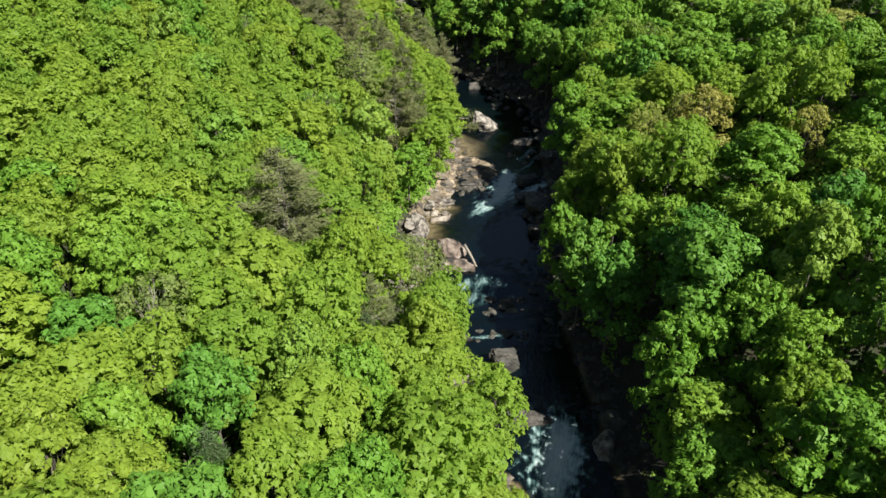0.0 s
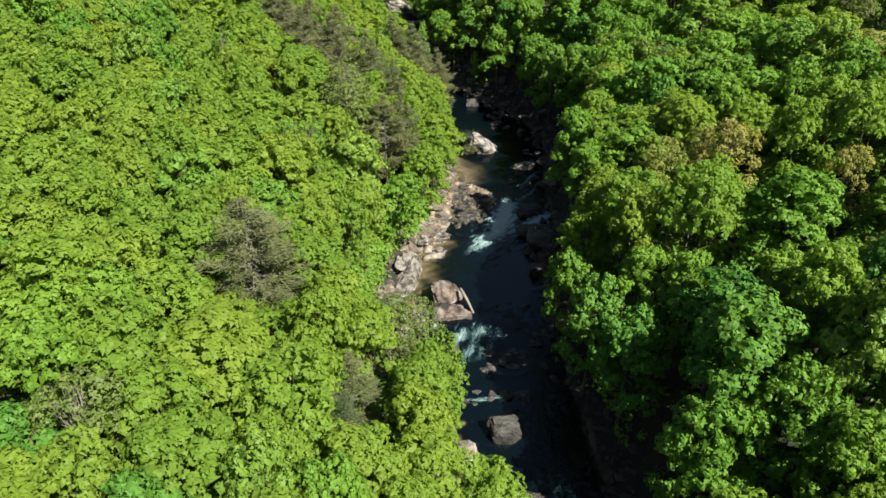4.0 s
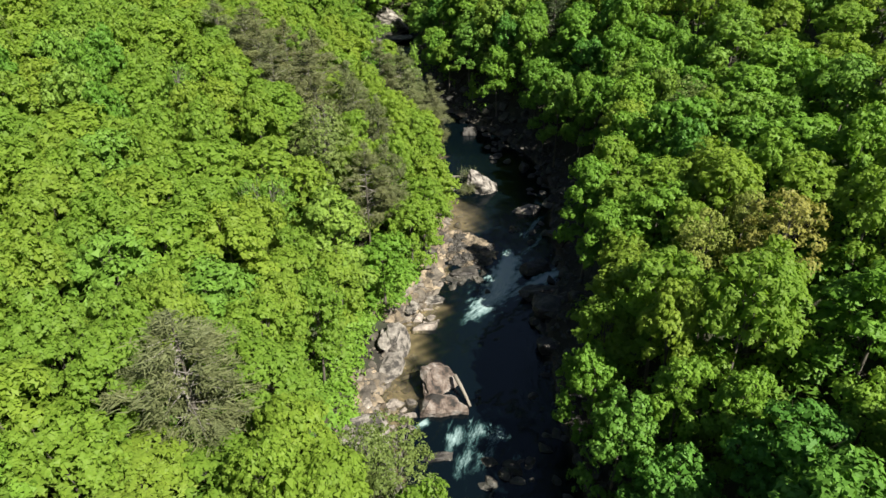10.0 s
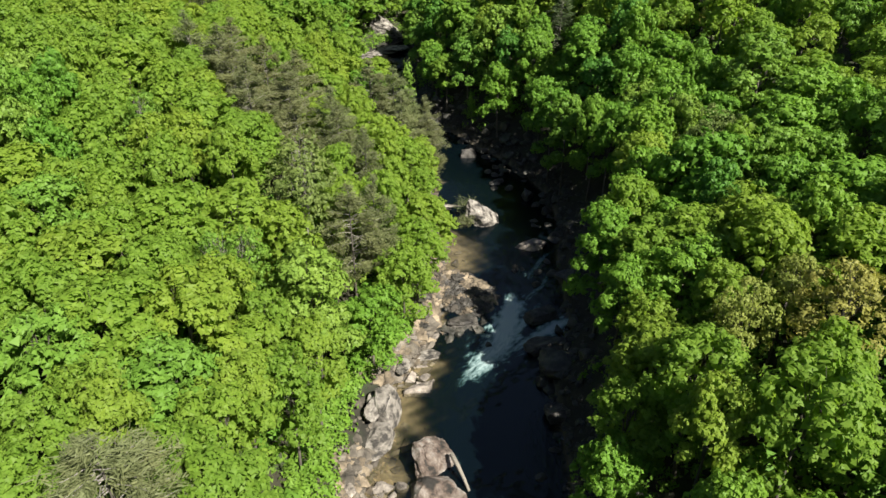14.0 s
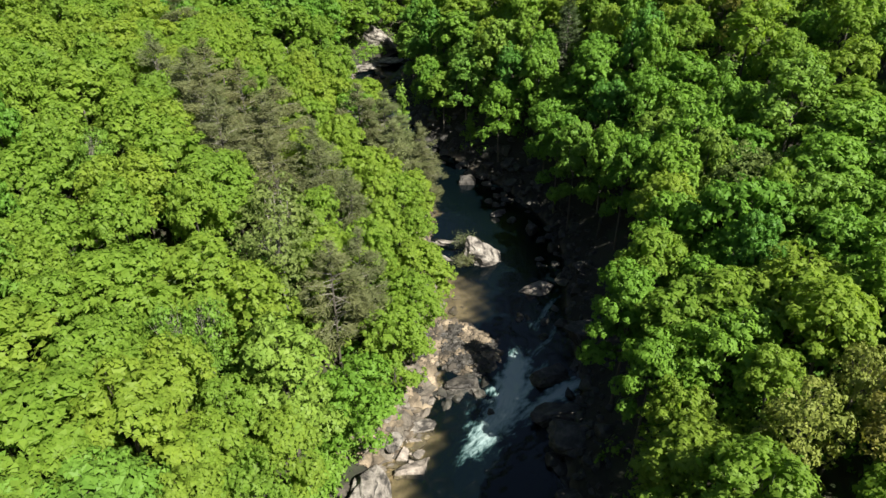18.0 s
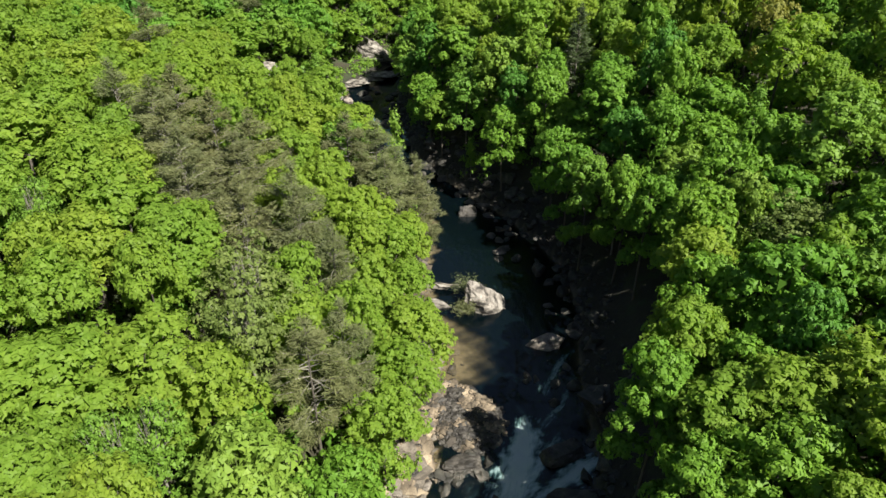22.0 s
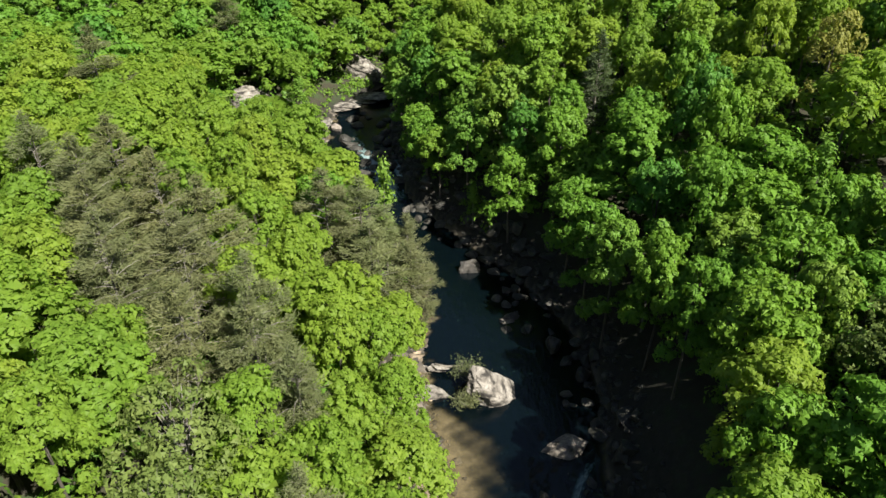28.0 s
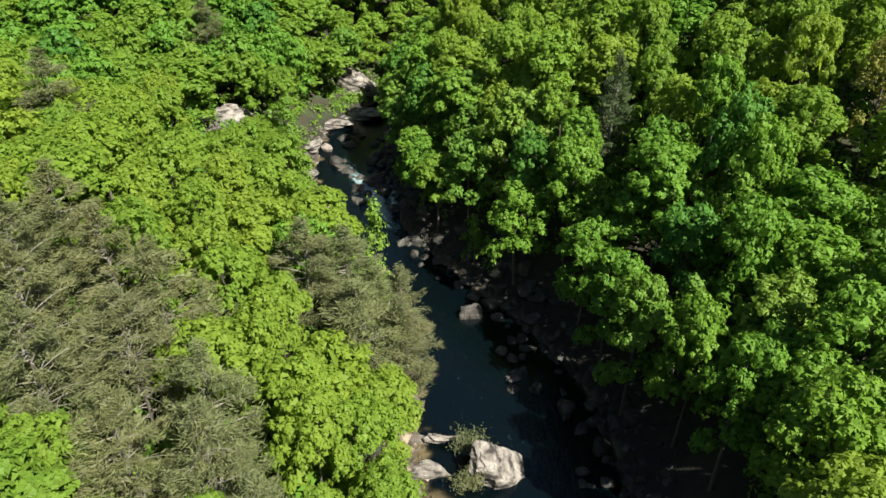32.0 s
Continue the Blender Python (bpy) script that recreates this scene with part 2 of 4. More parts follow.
def water_material():
    """Clear stream water over a dark bed, rippled; 'foam' holds whiteness and depth, 'run' the place across and along the current."""
    m, nt, out = nodes_of("stream_water")

    def attribute(name):
        at = nt.nodes.new("ShaderNodeAttribute")
        at.attribute_name = name
        return at

    def weighted(terms, clamp=False):
        total = None
        for fac, weight in terms:
            n = nt.nodes.new("ShaderNodeMath")
            n.operation, n.use_clamp = "MULTIPLY_ADD", clamp
            n.inputs[1].default_value, n.inputs[2].default_value = weight, 0.0
            nt.links.new(fac, n.inputs[0])
            if total is not None:
                nt.links.new(total, n.inputs[2])
            total = n.outputs[0]
        return total

    def along(scale, detail, rough, stretch, distortion):
        mp = nt.nodes.new("ShaderNodeMapping")
        mp.inputs["Scale"].default_value = stretch
        nt.links.new(run.outputs["Vector"], mp.inputs[0])
        n = nt.nodes.new("ShaderNodeTexNoise")
        n.inputs["Scale"].default_value, n.inputs["Detail"].default_value = scale, detail
        n.inputs["Roughness"].default_value, n.inputs["Distortion"].default_value = rough, distortion
        nt.links.new(mp.outputs[0], n.inputs["Vector"])
        return n.outputs["Fac"]

    run = attribute("run")
    sep = nt.nodes.new("ShaderNodeSeparateColor")
    nt.links.new(attribute("foam").outputs["Color"], sep.inputs[0])
    whiteness, depth = sep.outputs[0], sep.outputs[1]
    # white threads drawn out along the current, broken by a finer churn
    threads = along(1.0, 5.0, 0.6, (1.5, 0.3, 1.0), 0.9)
    churn = along(2.4, 5.0, 0.72, (1.2, 0.6, 1.0), 0.5)
    amount = weighted(((threads, 0.5), (churn, 0.4), (whiteness, 0.56)))
    white = ramp(nt, amount, [(0.64, (0, 0, 0)), (0.76, (0.28, 0.28, 0.28)), (0.98, (0.9, 0.9, 0.9))])
    churned = weighted(((whiteness, 4.0),), True)
    white = mix(nt, 1.0, white, churned, "MULTIPLY")
    airy = ramp(nt, amount, [(0.54, (0, 0, 0)), (0.85, (1, 1, 1))])
    glossy = nt.nodes.new("ShaderNodeBsdfGlossy")
    glossy.inputs["Roughness"].default_value = 0.13
    clear = nt.nodes.new("ShaderNodeBsdfTransparent")
    nt.links.new(mix(nt, depth, (0.92, 0.90, 0.78), (0.03, 0.055, 0.06)), clear.inputs[0])
    body = nt.nodes.new("ShaderNodeBsdfDiffuse")
    nt.links.new(mix(nt, airy, (0.0025, 0.007, 0.010), (0.08, 0.18, 0.18)), body.inputs[0])
    under = nt.nodes.new("ShaderNodeMixShader")
    nt.links.new(weighted(((depth, 0.4), (airy, 0.8)), True), under.inputs[0])
    nt.links.new(clear.outputs[0], under.inputs[1])
    nt.links.new(body.outputs[0], under.inputs[2])
    facing = nt.nodes.new("ShaderNodeLayerWeight")
    facing.inputs["Blend"].default_value = 0.5
    fr = nt.nodes.new("ShaderNodeMath")
    fr.operation = "MULTIPLY_ADD"
    fr.inputs[1].default_value, fr.inputs[2].default_value = 0.15, 0.012
    nt.links.new(facing.outputs["Facing"], fr.inputs[0])
    b = nt.nodes.new("ShaderNodeBump")
    b.inputs["Strength"].default_value, b.inputs["Distance"].default_value = 0.7, 0.16
    nt.links.new(weighted(((noise_node(nt, 1.1, 5.0, 0.62, stretch=(1.0, 0.6, 1.0), distortion=0.8), 0.7), (threads, 0.5))), b.inputs["Height"])
    nt.links.new(b.outputs[0], glossy.inputs["Normal"])
    surf = nt.nodes.new("ShaderNodeMixShader")
    nt.links.new(fr.outputs[0], surf.inputs[0])
    nt.links.new(under.outputs[0], surf.inputs[1])
    nt.links.new(glossy.outputs[0], surf.inputs[2])
    froth = nt.nodes.new("ShaderNodeBsdfDiffuse")
    froth.inputs[0].default_value = (0.38, 0.44, 0.45, 1)
    full = nt.nodes.new("ShaderNodeMixShader")
    nt.links.new(white, full.inputs[0])
    nt.links.new(surf.outputs[0], full.inputs[1])
    nt.links.new(froth.outputs[0], full.inputs[2])
    nt.links.new(full.outputs[0], out.inputs[0])
    return m


# ---- the plan: stream, banks, slopes ----
WATER_Y = (40, 58, 66, 74, 90, 98, 126, 136, 172, 180, 200, 216, 300, 420)
WATER_Z = (-4.6, -4.0, -3.4, -2.8, -2.4, -1.4, -1.1, -0.2, 0.1, 0.6, 0.8, 1.8, 4.6, 8.6)
BANK_Y = (20, 55, 71, 82, 90, 100, 116, 123, 130, 140, 150, 163, 175, 190, 206, 218, 232, 245, 265, 285, 300, 340, 420)
BANK_L = (8, 8.5, 3.5, 0, -5, -7, -5.5, -1, 1.5, 2.5, 4, 1, 1, 1.5, -6, -14, -20.5, -22.5, -22, -9, 6, 45, 120)
BANK_R = (24, 22.5, 21, 20, 19.5, 18.5, 18.5, 20, 23, 23.5, 24, 26.5, 25, 18, 6, -2, -4, -7, -8, 2, 18, 60, 140)
RISE_D = (0, 3, 8, 16, 26, 40, 55, 90, 150, 400)
RISE_L = (0.8, 2, 5, 9, 12.5, 16.5, 21, 32, 48, 90)
RISE_R = (0.9, 3.5, 8, 13, 17, 22, 27, 38, 54, 95)


def water_z(y):
    return np.interp(y, WATER_Y, WATER_Z)


def bank_left(y):
    return np.interp(y, BANK_Y, BANK_L)


def bank_right(y):
    return np.interp(y, BANK_Y, BANK_R)


def ground_z(x, y):
    """Height of the bare ground (arrays or numbers)."""
    x, y = np.asarray(x, float), np.asarray(y, float)
    left, right, w = bank_left(y), bank_right(y), water_z(y)
    mid, half = (left + right) / 2, (right - left) / 2
    soft = np.interp(y, (170, 190, 250, 280), (1, 0.95, 0.95, 1))
    bed = w - 0.15 - 0.95 * np.clip(1 - np.abs((x - mid) / half) ** 2.5, 0, 1)
    low = np.interp(y, (196, 218, 255, 290), (1, 0.55, 0.55, 1))
    up_l = w + low * np.interp(left - x, RISE_D, RISE_L)
    up_r = w + soft * np.interp(x - right, RISE_D, RISE_R)
    z = np.where(x < left, up_l, np.where(x > right, up_r, bed))
    # the step from bed to bank is spread over a metre
    edge = np.clip(np.minimum(np.abs(x - left), np.abs(x - right)) / 1.2, 0, 1)
    side = np.where((x < left) | (x > right), 1.0, 0.0)
    bumps = 0.45 * np.sin(x * 0.31 + 1.3 * np.sin(y * 0.17)) * np.cos(y * 0.27 + 0.7 * np.sin(x * 0.13))
    z = z + side * (bumps - (1 - edge) * 0.75)
    # the gravel bar
    bar = np.exp(-(((x - 6.2) / 6.6) ** 2) - (((y - 139.0 + 0.35 * (x - 7)) / 7.0) ** 2))
    lumps = 0.13 * np.sin(x * 1.7 + 2 * np.sin(y * 0.8)) * np.sin(y * 1.3 + x * 0.4)
    top = w + np.minimum(0.28, -1.2 + 2.35 * bar) + lumps
    return np.maximum(z, top) if np.ndim(z) else float(max(z, top))


def bank_distance(x, y):
    return max(float(bank_left(y)) - x, x - float(bank_right(y)))


def mesh_object(name, verts, faces, material, parent=None, label="", smooth=False):
    me = bpy.data.meshes.new(name)
    me.from_pydata(verts, [], faces)
    me.materials.append(material)
    if smooth:
        me.polygons.foreach_set("use_smooth", [True] * len(me.polygons))
    me.update()
    ob = new(name, me)
    if parent:
        ob.parent = parent
    if label:
        ob["label"] = label
    return ob


def bulk_mesh(name, verts, corners, sides, materials, index=None, smooth=False):
    """A mesh from arrays: verts (n, 3), corners flat, all faces with the same number of sides."""
    me = bpy.data.meshes.new(name)
    n = len(corners) // sides
    me.vertices.add(len(verts))
    me.vertices.foreach_set("co", np.asarray(verts, np.float32).ravel())
    me.loops.add(len(corners))
    me.loops.foreach_set("vertex_index", np.asarray(corners, np.int32))
    me.polygons.add(n)
    me.polygons.foreach_set("loop_start", np.arange(0, n * sides, sides, dtype=np.int32))
    me.polygons.foreach_set("loop_total", np.full(n, sides, np.int32))
    for mat in materials:
        me.materials.append(mat)
    if index is not None:
        me.polygons.foreach_set("material_index", np.asarray(index, np.int32))
    me.polygons.foreach_set("use_smooth", np.full(n, smooth, bool))
    me.update()
    me.validate()
    return me


def colour_attribute(me, name, values):
    a = me.color_attributes.new(name, "FLOAT_COLOR", "POINT")
    a.data.foreach_set("color", np.asarray(values, np.float32).ravel())


def graded(near_lo, near_hi, step, far):
    """Grid lines: even steps in the near stretch, then ever wider ones out to far."""
    line = list(np.arange(near_lo, near_hi + step / 2, step))
    d = step
    while line[-1] < far:
        d *= 1.25
        line.append(line[-1] + d)
    d = step
    while line[0] > -far:
        d *= 1.25
        line.insert(0, line[0] - d)
    return np.array(line)


# ---- the ground ----
gx, gy = graded(-40, 60, 0.9, 3000), graded(20, 300, 1.1, 3000)
GX, GY = np.meshgrid(gx, gy)
GZ = ground_z(GX, GY)
nx, ny = len(gx), len(gy)
ids = np.arange(nx * ny).reshape(ny, nx)
quads = np.stack([ids[:-1, :-1], ids[:-1, 1:], ids[1:, 1:], ids[1:, :-1]], -1).reshape(-1)
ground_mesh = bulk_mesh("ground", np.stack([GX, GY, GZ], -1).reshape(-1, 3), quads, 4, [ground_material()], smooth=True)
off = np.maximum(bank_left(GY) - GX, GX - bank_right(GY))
# reaches 10 m up the right bank, its dark tone put in for shade
stony_shade = np.clip(1.25 - off / np.where(GX > bank_right(GY), 10.0, 3.5), 0, 1)
under = np.clip((water_z(GY) + 0.1 - GZ) / 0.3, 0, 1) * np.clip(1 - off / 0.8, 0, 1)
colour_attribute(ground_mesh, "shade_wet", np.stack([stony_shade, under, stony_shade * 0, stony_shade * 0 + 1], -1).reshape(-1, 4))
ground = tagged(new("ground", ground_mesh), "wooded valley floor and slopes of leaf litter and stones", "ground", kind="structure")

# ---- the stream ----
sy = np.concatenate([np.arange(-60, 44, 2.0), np.arange(44, 150, 0.45), np.arange(150, 290, 0.8), np.arange(290, 421, 2.0)])
su = np.linspace(-0.06, 1.06, 56)
SY, SU = np.meshgrid(sy, su, indexing="ij")
SX = bank_left(SY) + SU * (bank_right(SY) - bank_left(SY))
# white runs: points (x, y, half width, whiteness) down the current
RUNS = (((14.6, 138.5, 0.9, 0.5), (14.4, 135.5, 1.7, 1.15), (13.4, 131.5, 2.4, 1.15), (11.8, 127.0, 2.7, 0.9), (9.2, 123.0, 2.3, 0.7), (6.6, 120.0, 1.4, 0.45), (5.4, 118.0, 0.8, 0.2)),
        ((23.0, 132.0, 0.8, 0.7), (20.8, 130.8, 1.2, 1.1), (17.6, 128.4, 1.1, 0.9), (14.6, 126.4, 0.9, 0.6), (12.2, 124.0, 0.8, 0.5)),
        ((18.6, 135.6, 0.7, 0.4), (16.4, 132.8, 0.7, 0.8), (15.0, 130.0, 0.7, 0.8)),
        ((9.6, 96.6, 0.7, 0.4), (9.4, 95.4, 1.1, 0.55), (8.2, 93.6, 0.8, 0.3)),
        ((7.0, 97.2, 0.7, 0.4), (6.6, 96.0, 1.3, 0.5), (5.8, 94.2, 1.0, 0.35)),
        ((4.2, 96.6, 0.6, 0.5), (3.8, 95.0, 1.1, 0.65), (3.0, 93.0, 0.8, 0.4)),
        ((8.4, 93.8, 0.6, 0.3), (7.6, 92.4, 1.3, 0.42), (6.4, 90.6, 0.9, 0.3)),
        ((5.4, 93.2, 0.6, 0.4), (4.6, 91.6, 1.2, 0.45), (4.0, 89.6, 0.9, 0.35)),
        ((11.6, 92.6, 0.5, 0.3), (11.0, 91.0, 0.8, 0.5), (10.4, 89.0, 0.5, 0.2)),
        ((-0.2, 97.6, 0.5, 0.8), (-1.6, 96.4, 0.5, 0.7)),
        ((16.2, 64.2, 2.2, 0.7), (15.6, 61.5, 2.8, 1.0), (14.6, 58.0, 3.0, 1.0), (13.4, 53.0, 2.6, 0.6)),
        ((4.2, 72.6, 1.0, 0.6), (4.8, 70.8, 1.3, 1.0), (5.4, 68.6, 1.0, 0.5)),
        ((12.8, 83.4, 0.5, 0.45), (8.0, 82.2, 0.5, 0.5), (3.6, 81.6, 0.5, 0.45)),
        ((23.5, 152.5, 0.7, 0.3), (20.5, 148.5, 0.8, 0.5), (18.0, 143.5, 0.8, 0.4)),
        ((22.4, 146.5, 0.6, 0.3), (20.0, 141.0, 0.7, 0.45), (17.0, 137.5, 0.7, 0.4)),
        ((-16.0, 247.0, 1.5, 0.3), (-12.5, 238.0, 1.5, 0.6), (-9.0, 230.5, 2.2, 0.95), (-7.0, 224.5, 2.0, 0.8), (-3.5, 218.0, 1.2, 0.4)),
        ((-6.8, 236.0, 0.8, 0.6), (-4.6, 231.5, 1.2, 0.95), (-4.0, 226.0, 1.2, 0.6)))
ragged = 1 + 0.45 * np.sin(SX * 2.3 + 1.7 * np.sin(SY * 1.9)) * np.sin(SY * 1.6 + 0.8 * np.sin(SX * 3.1))
foam = np.zeros_like(SX)
nearest = np.full_like(SX, 4.0)
across, onward = SX * 1.0, SY * 1.0
for run in RUNS:
    gone = 0.0
    for (ax, ay, aw, as_), (bx, by, bw, bs) in zip(run, run[1:]):
        dx, dy = bx - ax, by - ay
        length = math.hypot(dx, dy)
        k = np.clip(((SX - ax) * dx + (SY - ay) * dy) / length ** 2, 0, 1)
        off = np.hypot(SX - ax - k * dx, SY - ay - k * dy) * ragged
        foam = np.maximum(foam, (as_ + (bs - as_) * k) * np.exp(-(off / (aw + (bw - aw) * k)) ** 2))
        close = off < nearest
        nearest = np.where(close, off, nearest)
        across = np.where(close, ((SX - ax) * dy - (SY - ay) * dx) / length, across)
        onward = np.where(close, gone + ((SX - ax) * dx + (SY - ay) * dy) / length, onward)
        gone += length
chop = 0.10 * np.sin(SX * 2.1 + 1.7 * np.sin(SY * 0.9)) * np.cos(SY * 1.6 + SX * 0.5) * (0.15 + 1.6 * foam)
SZ = water_z(SY) + chop
shore = np.minimum(SX - bank_left(SY), bank_right(SY) - SX)
shelf = 7.5 * np.exp(-(((SY - 151) / 7.5) ** 2)) + 5.5 * np.exp(-(((SY - 109) / 16.0) ** 4)) + 1.2
uneven = 1.1 * np.sin(SY * 0.55 + 1.1 * np.sin(SX * 0.8)) + 0.8 * np.sin(SY * 1.3 + SX) + 0.5 * np.sin(SY * 2.9 - 1.7 * SX)
depth = np.clip(np.clip((SY - 198) / 10, 0, 1) + (np.where(SX < (bank_left(SY) + bank_right(SY)) / 2, (SX - bank_left(SY) - 0.45 * shelf + uneven) / (0.8 * shelf), shore / 1.5)), 0, 1)
sn, sm = SX.shape
ids = np.arange(sn * sm).reshape(sn, sm)
quads = np.stack([ids[:-1, :-1], ids[:-1, 1:], ids[1:, 1:], ids[1:, :-1]], -1).reshape(-1)
water_mesh = bulk_mesh("water", np.stack([SX, SY, SZ], -1).reshape(-1, 3), quads, 4, [water_material()], smooth=True)
colour_attribute(water_mesh, "foam", np.stack([foam, depth, foam * 0, foam * 0 + 1], -1).reshape(-1, 4))
run_attribute = water_mesh.attributes.new("run", "FLOAT_VECTOR", "POINT")
run_attribute.data.foreach_set("vector", np.stack([across, onward, foam * 0], -1).astype(np.float32).ravel())
water = tagged(new("water", water_mesh), "dark clear mountain stream with white rapids between boulders", "stream", kind="structure")


# ---- trees ----
def tube(points, radii, sides=5):
    """Verts and quad faces of a tapered tube along points."""
    verts, faces = [], []
    for i, (p, r) in enumerate(zip(points, radii)):
        a = Vector(points[min(i + 1, len(points) - 1)]) - Vector(points[max(i - 1, 0)])
        a.normalize()
        u = a.orthogonal().normalized()
        v = a.cross(u)
        for k in range(sides):
            ang = math.tau * k / sides
            verts.append(tuple(Vector(p) + (math.cos(ang) * u + math.sin(ang) * v) * float(r)))
    for i in range(len(points) - 1):
        for k in range(sides):
            a, b = i * sides + k, i * sides + (k + 1) % sides
            faces.append((a, b, b + sides, a + sides))
    return verts, faces


def limb_path(rng, start, end, bend, n=5):
    s, e = np.array(start, float), np.array(end, float)
    side = rng.normal(0, bend, 3)
    return [tuple(s + (e - s) * k + side * math.sin(math.pi * k) + np.array((0, 0, bend * 0.6)) * math.sin(math.pi * k)) for k in np.linspace(0, 1, n)]


def unit(v):
    return v / np.maximum(np.linalg.norm(v, axis=-1, keepdims=True), 1e-6)


def leaves(rng, centres, outward, size, scatter=0.9, skyward=0.2):
    """One small leafy triangle per centre, facing roughly outward."""
    n = len(centres)
    nor = unit(outward + rng.normal(0, scatter * 0.28, (n, 3)) + np.array((0, 0, skyward)))
    a = unit(np.cross(nor, unit(rng.normal(0, 1, (n, 3)))))
    b = np.cross(nor, a)
    s = (size * rng.uniform(0.65, 1.35, n))[:, None]
    tip = centres + a * s * 0.62
    l = centres - a * s * 0.38 + b * s * 0.40
    r = centres - a * s * 0.38 - b * s * 0.40
    return np.stack([tip, l, r], 1).reshape(-1, 3)


def crown_points(rng, height, radius, boughs, low, tufts, per_tuft, tuft_r, tall=0.9, closed=False):
    """Leaf centres and facings of a crown of separate rounded boughs, each a heap of leaf clumps, and the boughs."""
    # a closed crown has a high, broad heart that fills the gaps between its boughs
    balls = [(np.array((0, 0, height - radius * (0.86 if closed else 0.95))), radius * (0.64 if closed else 0.5))]
    for k in range(boughs):
        u = (k + 0.5) / boughs
        a = 2.4 * k + rng.uniform(-0.5, 0.5)
        d = radius * 0.8 * math.sqrt(u) * rng.uniform(0.8, 1.08)
        z = height - radius * (0.24 + 1.15 * u ** 1.4) * tall + rng.normal(0, 0.07 if closed else 0.11) * radius
        balls.append((np.array((d * math.cos(a), d * math.sin(a), z)), radius * rng.uniform(0.22, 0.36)))
    for k in range(low):
        a = math.tau * (k + rng.uniform(0.2, 0.8)) / low
        d = radius * rng.uniform(0.45, 0.78)
        z = height - radius * rng.uniform(1.6, 2.7) * tall
        balls.append((np.array((d * math.cos(a), d * math.sin(a), z)), radius * rng.uniform(0.24, 0.38)))
    pts, dirs = [], []
    area = np.array([r * r for _, r in balls])
    flat = np.array((1, 1, 0.8))
    for (c, r), w in zip(balls, area / area.sum()):
        n = max(5, int(tufts * w * 1.7))
        side = unit(np.array((c[0], c[1], 0.0)))
        d = unit(rng.normal(0, 1, (n, 3)) + np.array((0, 0, 0.5)) + 0.45 * side)
        p = c + d * r * rng.uniform(0.8, 1.16, (n, 1)) * flat
        inside = np.zeros(n, bool)
        for c2, r2 in balls:
            if c2 is not c:
                inside |= np.linalg.norm((p - c2) / flat, axis=1) < r2 * 0.78
        keep = ~inside & (d[:, 2] > -0.45)
        pts.append(p[keep])
        dirs.append(d[keep])
    P, D = np.concatenate(pts), np.concatenate(dirs)
    size = tuft_r * rng.uniform(0.65, 1.35, len(P))
    q = unit(rng.normal(0, 1, (len(P), per_tuft, 3)) + D[:, None, :] * 0.8)
    O = unit(D[:, None, :] * 0.45 + q * 0.9).reshape(-1, 3)
    q = q * rng.uniform(0.55, 1.0, (len(P), per_tuft, 1)) * size[:, None, None] * np.array((1, 1, 0.75))
    L = (P[:, None, :] + q).reshape(-1, 3)
    core, facing = [], []
    for c, r in balls:
        d = unit(rng.normal(0, 1, (26, 3)) + np.array((0, 0, 0.3)))
        core.append(c + d * r * rng.uniform(0.45, 0.8, (26, 1)) * flat)
        facing.append(d)
    return L, O, balls, np.concatenate(core), np.concatenate(facing)


def leaf_mesh(name, tri, material):
    return bulk_mesh(name, tri, np.arange(len(tri)), 3, [material])


def tree_thing(name, meshes, label, category, group):
    """An Empty at the foot of the tree with its parts under it. meshes: (part name, mesh)."""
    root = new(name)
    root.empty_display_size = 0.5
    for part_name, me in meshes:
        new(part_name, me).parent = root
    return tagged(root, label, category, group)


def wood_mesh(name, runs, material, sides=5):
    verts, faces = [], []
    for pts, radii in runs:
        v, f = tube(pts, radii, sides)
        faces += [tuple(i + len(verts) for i in q) for q in f]
        verts += v
    me = bpy.data.meshes.new(name)
    me.from_pydata(verts, [], faces)
    me.materials.append(material)
    me.polygons.foreach_set("use_smooth", [True] * len(me.polygons))
    me.update()
    return me


STEM = 17.0   # height of the model trees, in metres


# boughs, leaves on each, bough size and leaf size, by how near the camera passes
DETAIL = {2: (310, 15, 0.52, 0.39), 1: (235, 15, 0.57, 0.42), 0: (130, 9, 0.76, 0.75)}


